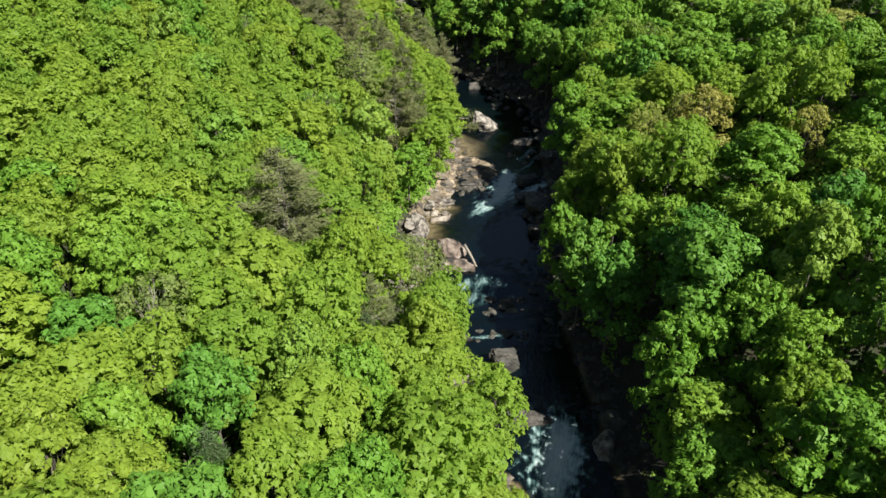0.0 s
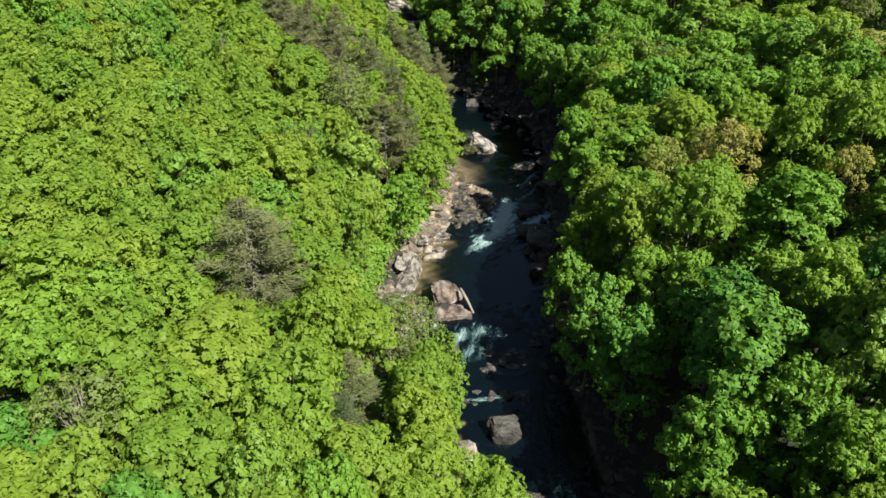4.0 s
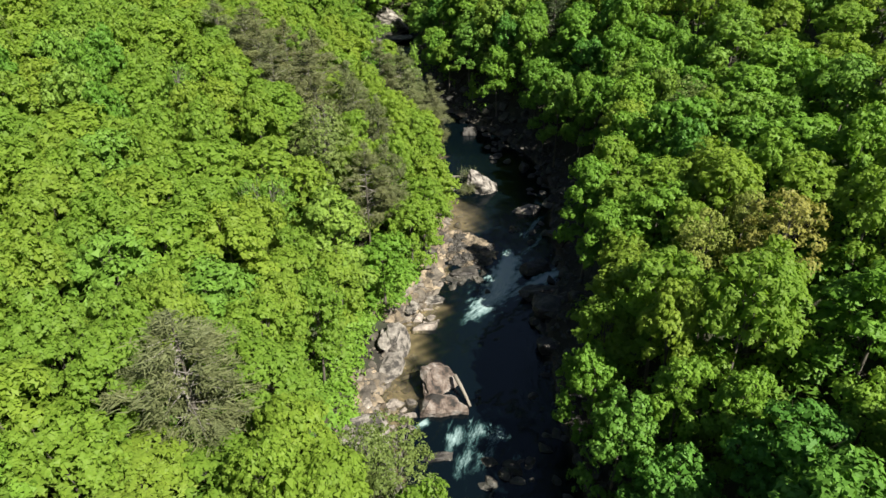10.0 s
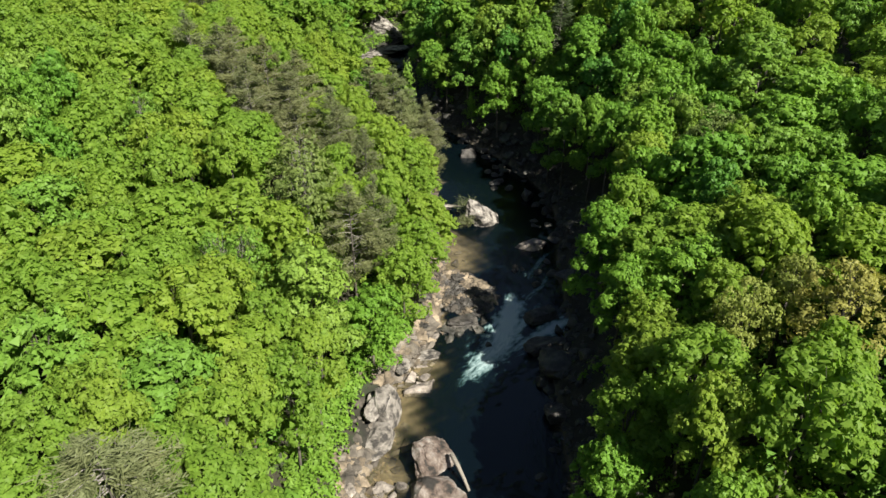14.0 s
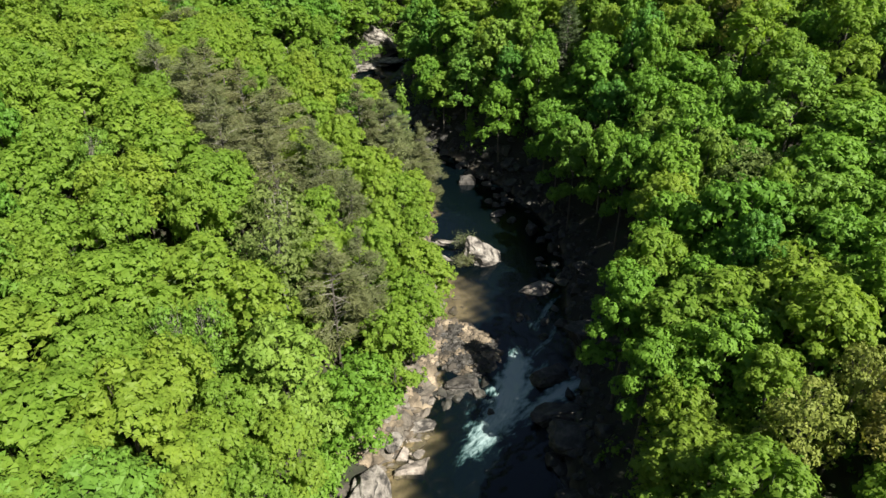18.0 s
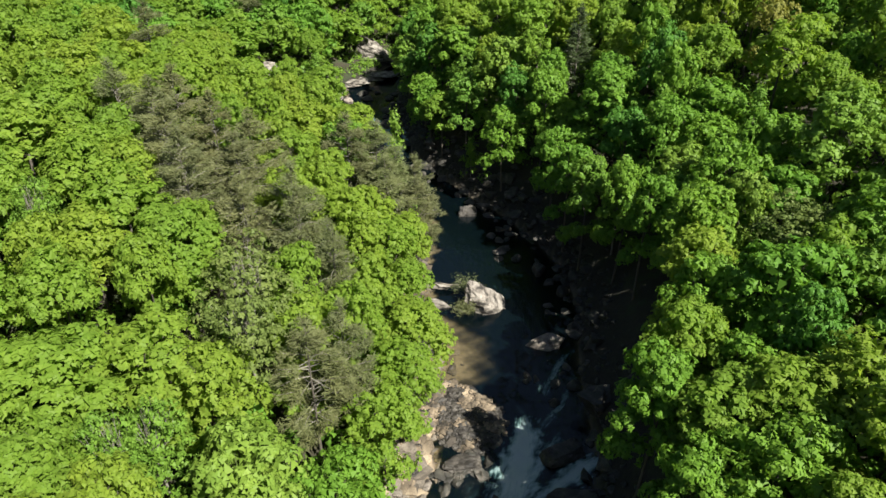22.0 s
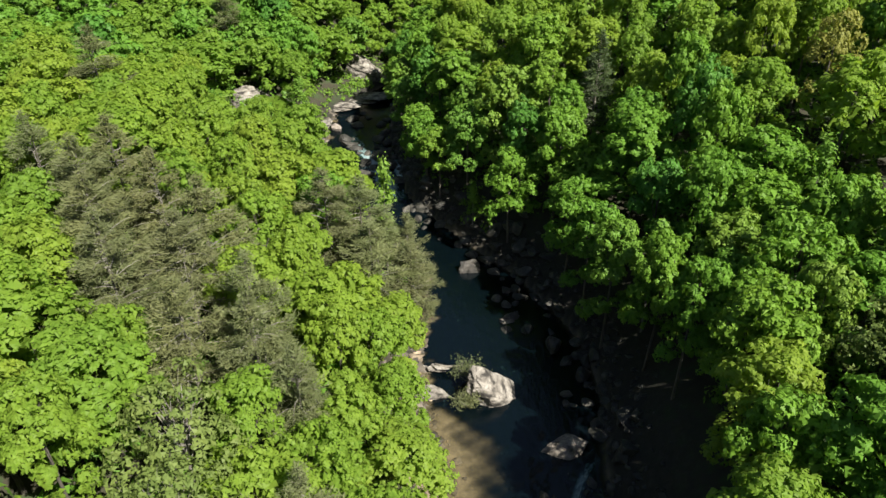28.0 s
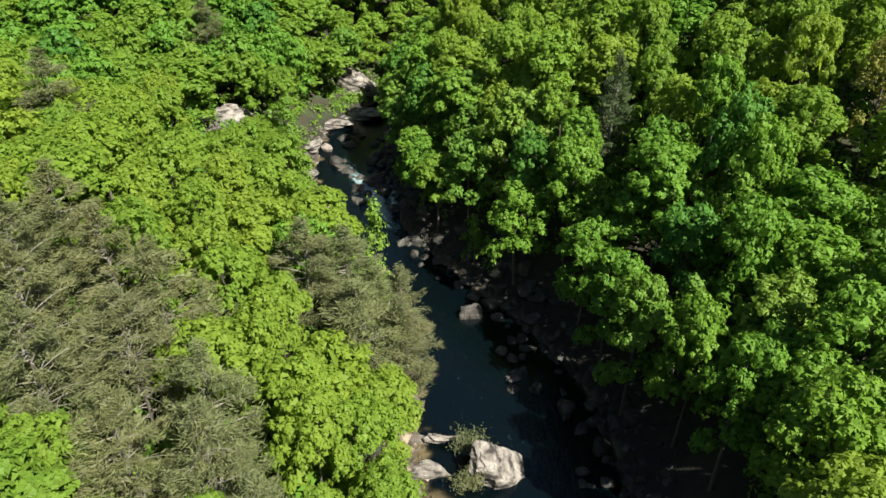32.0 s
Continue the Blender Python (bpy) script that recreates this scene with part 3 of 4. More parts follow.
def broadleaf_parts(seed, tone, near, radius=4.3, lobes=7, sparse=1.0, limbs=5, bark=None):
    rng = np.random.default_rng(seed)
    tufts, per, tr, size = DETAIL[near]
    L, O, balls, core, facing = crown_points(rng, STEM, radius, 2 * lobes, lobes - 1 if near == 2 else 4, int(tufts * (0.6 + 0.4 * sparse)), max(4, int(per * sparse)), tr, closed=tone in ("yellow", "bright"))
    tri = leaves(rng, L, O, size * (0.8 if sparse < 1 else 1.0), skyward=0.6 if tone in ("yellow", "bright") else 0.2)
    if sparse == 1:
        some = slice(None, None, (3, 2, 1)[near])
        tri = np.concatenate([tri, leaves(rng, core[some], facing[some], 0.85 + 0.15 * (2 - near))])
    crown = leaf_mesh("crown", tri, LEAF[tone])
    lean = rng.normal(0, 0.35, 2)
    top = (lean[0], lean[1], STEM - radius * 0.7)
    trunk = wood_mesh("trunk", [(limb_path(rng, (0, 0, -0.6), top, 0.18, 6), np.linspace(0.27, 0.07, 6))], bark or BARK, 6)
    parts = [("trunk", trunk)]
    for c, r in balls[1:1 + limbs]:
        z0 = rng.uniform(0.5, 0.72) * STEM
        k = (z0 + 0.6) / (top[2] + 0.6)
        start = (lean[0] * k, lean[1] * k, z0)
        runs = [(limb_path(rng, start, c, 0.25), np.linspace(0.09, 0.025, 5))]
        for _ in range(6 if sparse < 1 else 3):
            runs.append((limb_path(rng, c * 0.45 + np.array(start) * 0.55, c + unit(rng.normal(0, 1, 3) + np.array((0, 0, 0.6))) * r * 1.05, 0.2, 4), np.linspace(0.035, 0.008, 4)))
        parts.append(("limb", wood_mesh("limb", runs, bark or BARK, 4)))
    parts.append(("crown", crown))
    return parts


def pine_parts(seed, tone="needle", radius=3.9, fullness=1.0, conical=0.0):
    """A tall conifer with a straight stem and feathery level boughs of thin needles."""
    rng = np.random.default_rng(seed)
    trunk = wood_mesh("trunk", [(limb_path(rng, (0, 0, -0.6), (rng.normal(0, 0.3), rng.normal(0, 0.3), STEM - 0.3), 0.12, 7), np.linspace(0.22, 0.03, 7))], BARK, 6)
    twigs, cen, out_dir, along = [], [], [], []
    n_boughs = int(76 * fullness)
    for i in range(n_boughs):
        k = (i + rng.uniform(0, 1)) / n_boughs
        z = STEM * (0.30 + 0.69 * k)
        reach = radius * (math.sin(math.pi * min(1, 0.18 + 0.86 * k)) ** 0.8 * (1 - conical) + conical * (1.08 - k)) * rng.uniform(0.7, 1.15)
        a = rng.uniform(0, math.tau)
        end = np.array((reach * math.cos(a), reach * math.sin(a), z + rng.uniform(-0.1, 0.9)))
        path = limb_path(rng, (0, 0, z), end, 0.15, 4)
        twigs.append((path, np.linspace(0.045, 0.008, 4)))
        m = int((130 if fullness < 1.2 else 80) * (0.35 + reach / radius))
        fan = np.array((-math.sin(a), math.cos(a), 0.0))
        hub_u = np.append(rng.uniform(0.4, 1.0, 5), 1.0)
        hubs = np.array((0, 0, z)) + np.outer(hub_u, end - np.array((0, 0, z))) + np.outer(rng.normal(0, 0.3, 6) * (0.4 + 0.5 * reach) * hub_u, fan)
        pick = rng.integers(0, 6, m)
        spread = rng.normal(0, 1, (m, 3)) * np.array((0.30, 0.30, 0.15))
        p = hubs[pick] + spread
        wide = (spread @ fan)[:, None]
        cen.append(p)
        along.append(unit(np.array((math.cos(a), math.sin(a), 0.25)) + fan * np.sign(wide) * 0.7 + rng.normal(0, 0.4, (m, 3))))
    P, A = np.concatenate(cen), np.concatenate(along)
    n = len(P)
    nor = unit(rng.normal(0, 0.7, (n, 3)) + np.array((0, 0, 0.8)))
    b = unit(np.cross(nor, A))
    ln, wd = rng.uniform(0.35, 0.8, (n, 1)), rng.uniform(0.025, 0.055, (n, 1))
    tri = np.stack([P + A * ln * 0.6, P - A * ln * 0.4 + b * wd, P - A * ln * 0.4 - b * wd], 1).reshape(-1, 3)
    wood = []
    for path, radii in twigs:
        v, f = tube(path, radii, 3)
        v = np.array(v)
        wood += [v[[a, b, c]] for a, b, c, d in f] + [v[[a, c, d]] for a, b, c, d in f]
    wood = np.concatenate(wood)
    both = np.concatenate([tri, wood])
    index = np.repeat((0, 1), (len(tri) // 3, len(wood) // 3))
    return [("trunk", trunk), ("crown", bulk_mesh("crown", both, np.arange(len(both)), 3, [LEAF[tone], PALE_BARK], index))]


def young_parts(seed, tone):
    """A slim young tree with upright tufts along its stem."""
    rng = np.random.default_rng(seed)
    trunk = wood_mesh("trunk", [(limb_path(rng, (0, 0, -0.5), (0.2, 0.1, STEM - 1), 0.2, 6), np.linspace(0.16, 0.03, 6))], PALE_BARK, 5)
    pts, dirs = [], []
    for i in range(46):
        k = i / 45
        z = STEM * (0.28 + 0.72 * k)
        rad = 2.6 * (1.05 - k) ** 0.7 * rng.uniform(0.4, 1.1)
        a = rng.uniform(0, math.tau)
        base = np.array((rad * math.cos(a), rad * math.sin(a), z))
        q = rng.normal(0, 1, (34, 3)) * np.array((0.34, 0.34, 0.5))
        pts.append(base + q)
        dirs.append(unit(q + np.array((math.cos(a), math.sin(a), 0.3))))
    tri = leaves(rng, np.concatenate(pts), np.concatenate(dirs), 0.42)
    return [("trunk", trunk), ("crown", leaf_mesh("crown", tri, LEAF[tone]))]


# heights of the trees on the shaded side, up the valley, at 0, 3, 8, 14 and 22 m from the bank
RIGHT_Y = (50, 66, 76, 85, 94, 102, 112, 120, 142, 152, 164, 172, 198, 206)
RIGHT_HEIGHTS = ((14, 14, 16, 19, 18.5, 17, 16, 18, 17, 17, 17, 16, 15, 13), (17, 17, 16.5, 19, 19, 18, 17.5, 20, 19, 19, 19, 18, 17, 15), (19, 21.5, 16, 20.5, 20, 17.5, 16.5, 20, 19.5, 19, 19, 19, 20, 18),
                 (20, 22, 15, 20, 19, 17, 16.5, 17.5, 18, 17.5, 18, 21, 23, 20), (20, 19, 15, 19, 19, 17, 16.5, 17, 17, 17.5, 18, 21, 22, 21))


# stretches of lower wood: middle, reach, share of the usual height
LOW_WOOD = ((-37, 236, 10, 10, 0.36), (-31, 214, 14, 18, 0.46), (-19.5, 70.5, 7, 6.5, 0.62), (-13, 120.5, 8.5, 4.5, 0.88), (-7.0, 59.0, 6, 4.5, 0.66))


def tree_height(x, y):
    """Usual height of the wood: lower along the stream."""
    low = 1.0
    for cx, cy, rx, ry, part in LOW_WOOD:
        if ((x - cx) / rx) ** 2 + ((y - cy) / ry) ** 2 < 1:
            low = part
    if x > bank_right(y):
        side = [float(np.interp(y, RIGHT_Y, row)) for row in RIGHT_HEIGHTS]
    else:
        side = (13, 16, 18, 18.5, 18.5) if y < 172 else (13, 16, 18.5, 18.5, 18)
    return low * float(np.interp(max(bank_distance(x, y), 0), (0, 3, 8, 14, 22), side))


KINDS = {
    "yellow": ("oak_tree", "tall broadleaf tree with fresh yellow-green spring leaves", "tree", "yellow-green trees on the slopes"),
    "bright": ("poplar_tree", "tall broadleaf tree with pale lime-green new leaves", "tree", "lime-green trees on the slopes"),
    "green": ("maple_tree", "tall broadleaf tree with dense bright green leaves", "tree", "bright green trees on the slopes"),
    "deep": ("beech_tree", "tall broadleaf tree with deep green glossy leaves", "tree", "deep green trees on the slopes"),
    "olive": ("birch_tree", "broadleaf tree with dull olive young leaves", "tree", "olive-green trees on the slopes"),
    "rust": ("red_maple_tree", "broadleaf tree with rust-tinted young leaves", "tree", "rust-tinted trees"),
    "sparse": ("sparse_tree", "half-bare tree with pale branches and thin olive leaves", "tree", "half-bare trees"),
    "pine": ("pine_tree", "grey-olive pine with thin feathery needles", "pine tree", "grey pines on the slope"),
    "hemlock": ("hemlock_tree", "dark green conifer with dense drooping boughs", "conifer", "dark conifers"),
    "young": ("young_tree", "slim young tree with pale green upright sprays", "young tree", "slim young trees by the stream"),
}
MODELS = {}
for i, tone in enumerate(("yellow", "green", "deep", "olive", "bright")):
    for near in (2, 1, 0):
        MODELS[tone, near] = [broadleaf_parts(400 + 10 * i + v + 50 * near, tone, near, 4.1 + 0.35 * v, 6 + v) for v in range(4 if near == 2 else 3)]
MODELS["rust", 2] = MODELS["rust", 1] = [broadleaf_parts(171 + v, "rust", 2, 4.0, 6, 0.75) for v in range(2)]
MODELS["sparse", 2] = MODELS["sparse", 1] = [broadleaf_parts(181 + v, ("thin", "thin", "olive")[v], 2, 4.4, 9, 0.8, 6, PALE_BARK) for v in range(3)]
MODELS["pine", 2] = MODELS["pine", 1] = [pine_parts(191 + v) for v in range(3)]
MODELS["hemlock", 2] = MODELS["hemlock", 1] = [pine_parts(201 + v, "hemlock", 3.4, 1.5, 0.75) for v in range(2)]
MODELS["young", 2] = MODELS["young", 1] = [young_parts(211 + v, "olive") for v in range(2)]
PLANTED = []          # (x, y, crown radius) of every tree so far
tree_rng = random.Random(7)


def plant(kind, x, y, radius=4.2, height=None, near=2):
    h = height or tree_height(x, y) * (tree_rng.uniform(0.92, 1.07) if x < 0 else tree_rng.uniform(0.85, 1.12))
    parts = tree_rng.choice(MODELS[kind, near])
    if near < 2:
        parts = [p for p in parts if p[0] != "limb"]
    name, label, category, group = KINDS[kind]
    root = tree_thing(name, parts, label, category, group)
    w = radius / 4.3
    root.matrix_world = Matrix.LocRotScale((x, y, float(ground_z(x, y))), Euler((0, 0, tree_rng.uniform(0, math.tau))), (w, w, h / STEM))
    PLANTED.append((x, y, radius))
    return root


# trees that stand out: (x, y, crown radius)
PINES = ((-35, 163, 5.2), (-31, 156, 5.4), (-22, 161, 5.4), (-22, 153.5, 5.4), (-14.5, 149.5, 4.2), (-12.8, 143.5, 4.2), (-8.6, 139.5, 3.6), (-6.5, 175, 5.4), (-4.6, 168, 6.0), (0.2, 171, 4.4), (-0.4, 176.5, 3.8), (-10.8, 173.5, 5.0), (-6.5, 129, 3.6), (-9.4, 125.5, 4.6),
         (-41, 165.5, 4.6), (-35, 171, 4.6), (-48.5, 199, 5.5), (-19, 143.5, 4.4), (-21.8, 79.5, 7.2), (-27, 149, 4.4), (-47.5, 264, 6.0), (-28, 165, 4.4))
HEMLOCKS = ((-18.4, 36, 3.8), (30, 202, 4.6), (-9, 61.5, 2.6))
SPARSE = ((-16.8, 133.5, 5.2), (-40, 139.5, 3.0), (-20.5, 115, 3.4), (-15.5, 127.5, 4.6), (-2.6, 80.5, 3.9), (-5.5, 77, 3.2), (-23, 113, 3.2))
RUSTS = ((32.5, 99.5, 3.6), (39.7, 97, 4.6), (38.4, 103, 3.0), (51.6, 88.3, 3.0), (-8.2, 58, 2.6))
YOUNG = ((-4.1, 186, 4.2, 20.5), (10.3, 203, 2.6, 9), (32, 168.5, 5.2, 17), (50, 169, 4.4, 18), (-27, 243, 4.6, 14), (-0.6, 177, 3.4, 10), (-0.8, 184, 3.2, 9))
GREENS = ((-24.2, 95, 5.4), (-33, 93.6, 4.5), (-43, 115.7, 4.7), (33, 185, 5.6), (46, 173.6, 5.4), (23.4, 194.7, 4.2), (9, 223, 5.5), (44.5, 221, 6.5))
YELLOWS = ((25.2, 101, 4.4), (5.5, 55, 3.8), (-1.0, 66, 3.8), (0.2, 139.8, 4.6), (-0.6, 147, 3.6), (0.2, 72.5, 3.4), (-3, 153, 3.4))
SINGLE = (("green", 35.5, 146, 4.6, 20), ("green", 38.5, 130, 5.0, 20), ("yellow", 28.4, 128.0, 4.4, 21), ("yellow", 29.0, 118.5, 4.6, 17.5), ("green", 24.6, 112.5, 4.0, 18), ("bright", 33.8, 117.5, 5.0, 16.5),
               ("yellow", 39.3, 116.5, 4.8, 16), ("olive", 54, 153.5, 5.4, 20), ("green", 41.8, 154, 4.4, 19), ("yellow", 48.6, 186, 5.2, 21), ("green", 34.8, 193, 4.6, 18), ("green", 27.3, 192, 4.0, 14),
               ("olive", 38.2, 162, 4.4, 17), ("olive", -12.7, 112.5, 5.2, 21), ("green", 24.6, 122.6, 4.2, 20.5), ("yellow", 33.2, 139.5, 4.2, 19), ("green", 31.4, 133.5, 4.2, 20), ("green", 36.2, 151.5, 3.8, 16), ("green", 36.5, 157.5, 3.6, 16), ("green", 31.0, 162.5, 3.6, 20), ("deep", 23.2, 73.6, 3.8, 18), ("deep", 20.6, 82.0, 3.6, 19.5), ("green", 19.6, 91.5, 3.4, 18), ("olive", 27.2, 170.0, 4.2, 20), ("green", 25.6, 176.5, 4.0, 19.5), ("green", 24.0, 184.0, 3.8, 18), ("green", -12.5, 290.5, 4.6, 15), ("green", -5, 287.5, 4.4, 15), ("yellow", -20.5, 286, 4.6, 15))
for kind, x, y, r, h in SINGLE:
    plant(kind, x, y, r, h)
for x, y, r in PINES:
    plant("pine", x, y, r, min(22.0, tree_height(x, y) + 4.0))
plant("pine", -8.6, 65.0, 3.2, 16.0)
for x, y, r in HEMLOCKS:
    plant("hemlock", x, y, r)
for x, y, r in SPARSE:
    plant("sparse", x, y, r, 20.0 if 120 < y < 135 else None)
for x, y, r in RUSTS:
    plant("rust", x, y, r)
for x, y, r, h in YOUNG:
    plant("young", x, y, r, h)
for x, y, r in GREENS:
    plant("green" if x > 0 else "olive", x, y, r)
for x, y, r in YELLOWS:
    plant("yellow", x, y, r)

# the wood between them: an even scatter, thinned where open ground shows
CLEARINGS = ((-40, 243.5, 6.0), (-13, 273, 6.5), (20, 153, 5), (-4.5, 85.5, 4.5), (26.5, 73.5, 3.0))


# drifts of lighter (+) and darker (-) trees: x, y, reach, change; (27, 76) darkens for shade
TONE_SPOTS = ((-35, 50, 8, -0.7), (-14, 58, 13, 0.4), (-44, 125, 8, -0.35), (-30, 128, 6, -0.3), (27, 76, 9, -0.7), (-58, 230, 20, -0.3), (-20, 205, 12, 0.4))


def tone_at(x, y, rng):
    """Left slope mostly yellow-green, the shaded one mixed and deeper, in drifts."""
    drift = noise.noise((x * 0.035, y * 0.03, 3.3)) + 0.55 * noise.noise((x * 0.12, y * 0.12, 8.1)) + rng.gauss(0, 0.16)
    if x < bank_left(y):
        drift += 0.46 - 0.34 * max(0.0, min(1.0, (y - 215) / 40))
    else:
        # both cuts near the right bank put its shade into the leaf tone
        drift += (0.2 if 95 < y < 172 else 0.06) - (0.25 if y < 117 and bank_distance(x, y) < 8 else 0.0) - (0.5 if y > 190 and bank_distance(x, y) < 11 else 0.0)
    for sx, sy, sr, change in TONE_SPOTS:
        drift += change * math.exp(-((x - sx) ** 2 + (y - sy) ** 2) / (sr * sr))
    if drift > 0.12:
        return "bright" if noise.noise((x * 0.06, y * 0.06, 1.7)) + rng.gauss(0, 0.2) > 0.05 else "yellow"
    if drift > -0.12:
        return "green" if rng.random() > 0.18 else "olive"
    if drift > -0.24:
        return "olive" if rng.random() < 0.4 else "green"
    return "deep" if rng.random() < 0.55 else "green"


def slope_reach(y):
    """How far the wood is planted to the left and to the right of the valley's line."""
    return (float(np.interp(y, (20, 40, 60, 80, 100, 120, 240, 260, 280, 300, 345), (34, 46, 58, 68, 80, 94, 98, 104, 98, 88, 80))),
            float(np.interp(y, (20, 40, 60, 80, 100, 120, 240, 260, 280, 300, 345), (36, 48, 60, 70, 82, 96, 98, 80, 54, 48, 52))))


fill_rng = random.Random(21)
cells = {}


def too_close(x, y, r):
    ci, cj = int(x // 8), int(y // 8)
    for i in range(ci - 2, ci + 3):
        for j in range(cj - 2, cj + 3):
            for px, py, pr in cells.get((i, j), ()):
                if (px - x) ** 2 + (py - y) ** 2 < ((0.66 if x < 5 else 0.78) * (pr + r)) ** 2:
                    return True
    return False


def claim(x, y, r):
    cells.setdefault((int(x // 8), int(y // 8)), []).append((x, y, r))


for x, y, r in PLANTED:
    claim(x, y, r * 0.82)
far_wood, scatter = [], []
SETBACK_Y = (20, 55, 65, 73, 82, 90, 97, 102, 108, 118, 127, 133, 139, 150, 158, 170, 180, 192, 204, 215, 240, 345)
SETBACK_L = (2.5, 2.5, 6, 7.5, 12, 13, 9, 3.6, 3.6, 2.6, 2.2, 1.5, 0.8, 2, 3.2, 2.2, 10, 12, 11, 8, 5, 2)
SETBACK_R = (1, 5, 5, 4, 2.5, 0.8, 1.5, 3, 4, 4.5, 5.5, 6.5, 7.5, 7.5, 5.5, 3.5, 3, 2.8, 2.5, 2.5, 2.2, 1.5)
for _ in range(36000):
    y = fill_rng.uniform(20, 345)
    reach = slope_reach(y)
    x = 3 + fill_rng.uniform(-reach[0], reach[1])
    r = fill_rng.uniform(2.9, 5.5) if y < 240 else fill_rng.uniform(3.6, 5.6)
    d = bank_distance(x, y)
    if d < np.interp(y, SETBACK_Y, SETBACK_L if x < bank_left(y) else SETBACK_R):
        continue
    if d < 5 and not 78 < y < 98:
        r = min(r, 3.0 + 0.25 * d)
    if too_close(x, y, r) or any((x - cx) ** 2 + (y - cy) ** 2 < cr * cr for cx, cy, cr in CLEARINGS) or ((x + 34) / 12) ** 2 + ((y - 219) / 15) ** 2 < 1:
        continue
    claim(x, y, r)
    kind = tone_at(x, y, fill_rng)
    roll = fill_rng.random()
    if roll < 0.012:
        kind = "sparse"
    elif roll < 0.022 and x > 0:
        kind = "rust"
    scatter.append((abs(x - 4) + 0.8 * max(0.0, y - 190), kind, x, y, r))
scatter.sort()
counts = {}
for away, kind, x, y, r in scatter:
    if away < 88 and counts.get(kind, 0) < 285:
        counts[kind] = counts.get(kind, 0) + 1
        plant(kind, x, y, r * 1.08, None, 2 if away < 34 else 1)
    else:
        far_wood.append((0, kind, x, y, r * 1.12))

# the wood goes on below the start of the flight
back_rng = random.Random(77)
for _ in range(2200):
    x, y, r = back_rng.uniform(-62, 72), back_rng.uniform(-45, 34), back_rng.uniform(3.6, 5.6)
    if bank_distance(x, y) > 2.5 and not too_close(x, y, r):
        claim(x, y, r)
        far_wood.append((0, tone_at(x, y, back_rng), x, y, r * 1.12))

# the rest of the wood, joined
templates = {}
for kind in ("yellow", "green", "deep", "olive", "bright"):
    for near in (1, 0):
        templates[kind, near] = []
        for parts in MODELS[kind, near]:
            me = parts[-1][1]
            co = np.empty(len(me.vertices) * 3, np.float32)
            me.vertices.foreach_get("co", co)
            templates[kind, near].append(co.reshape(-1, 3))
ORDER = ["yellow", "green", "deep", "olive", "bright"]
verts, index = [], []
for near, kind, x, y, r in far_wood:
    kind = kind if kind in ORDER else "olive"
    co = fill_rng.choice(templates[kind, near])
    w, h, a = r / 4.3, tree_height(x, y) * fill_rng.uniform(0.86, 1.10) / STEM, fill_rng.uniform(0, math.tau)
    c, s = math.cos(a) * w, math.sin(a) * w
    out = np.stack([co[:, 0] * c - co[:, 1] * s + x, co[:, 0] * s + co[:, 1] * c + y, co[:, 2] * h + float(ground_z(x, y))], -1)
    verts.append(out)
    index.append(np.full(len(co) // 3, ORDER.index(kind)))
verts = np.concatenate(verts)
wood = tagged(new("far_wood", bulk_mesh("far_wood", verts, np.arange(len(verts)), 3, [LEAF[k] for k in ORDER], np.concatenate(index))),
              "dense green spring woodland on the far slopes", "woodland", kind="stuff")


# low bushes and saplings under and before the trees
bush_rng = np.random.default_rng(31)


def thicket(name, label, spots, leaf, seed):
    """Many small leafy mounds in one mesh. spots: (x, y, height of the middle, width, leaves)."""
    rng = np.random.default_rng(seed)
    centres, outs, tone = [], [], []
    for x, y, up, size, many in spots:
        q = unit(rng.normal(0, 1, (many, 3)) + np.array((0, 0, 0.5)))
        centres.append(np.array((x, y, float(ground_z(x, y)) + up)) + q * size * rng.uniform(0.6, 1.05, (many, 1)) * np.array((1, 1, max(1.0, 0.3 * up))))
        outs.append(q)
        tone.append(np.full(many, rng.integers(0, 2)))
    tri = leaves(rng, np.concatenate(centres), np.concatenate(outs), leaf)
    me = bulk_mesh(name, tri, np.arange(len(tri)), 3, [LEAF["green"], LEAF["olive"]], np.concatenate(tone))
    return tagged(new(name, me), label, "undergrowth", kind="stuff")


spots = []
while len(spots) < 2300:
    y, x = bush_rng.uniform(40, 285), bush_rng.uniform(-50, 58)
    if len(spots) > 2000:
        y = bush_rng.uniform(94, 131)
        x = float(bank_left(y)) - bush_rng.uniform(3.3, 8)
    elif len(spots) > 1900:
        x, y = bush_rng.normal(-16, 6), bush_rng.uniform(268, 296)
    d = bank_distance(x, y)
    if x > 5 and 118 < y < 200 and d < 10:
        continue
    if d > (1.4 if y > 225 else 2.2 if x > 5 else 3.2) and (d < 14 or bush_rng.random() < 0.4):
        spots.append((x, y, 0.0, bush_rng.uniform(0.7, 1.9), 40))
thicket("undergrowth", "low green bushes under the trees", spots, 0.5, 32)
spots = []
while len(spots) < 1900:
    y, x = bush_rng.uniform(35, 250), bush_rng.uniform(-75, 66)
    if bank_distance(x, y) > (7 if x < 5 else 12) and not any((x - cx) ** 2 + (y - cy) ** 2 < cr * cr for cx, cy, cr in CLEARINGS):
        spots.append((x, y, bush_rng.uniform(3.5, 7.0), bush_rng.uniform(1.4, 2.4), 60))
thicket("saplings", "crowded green saplings under the tall trees", spots, 0.75, 33)


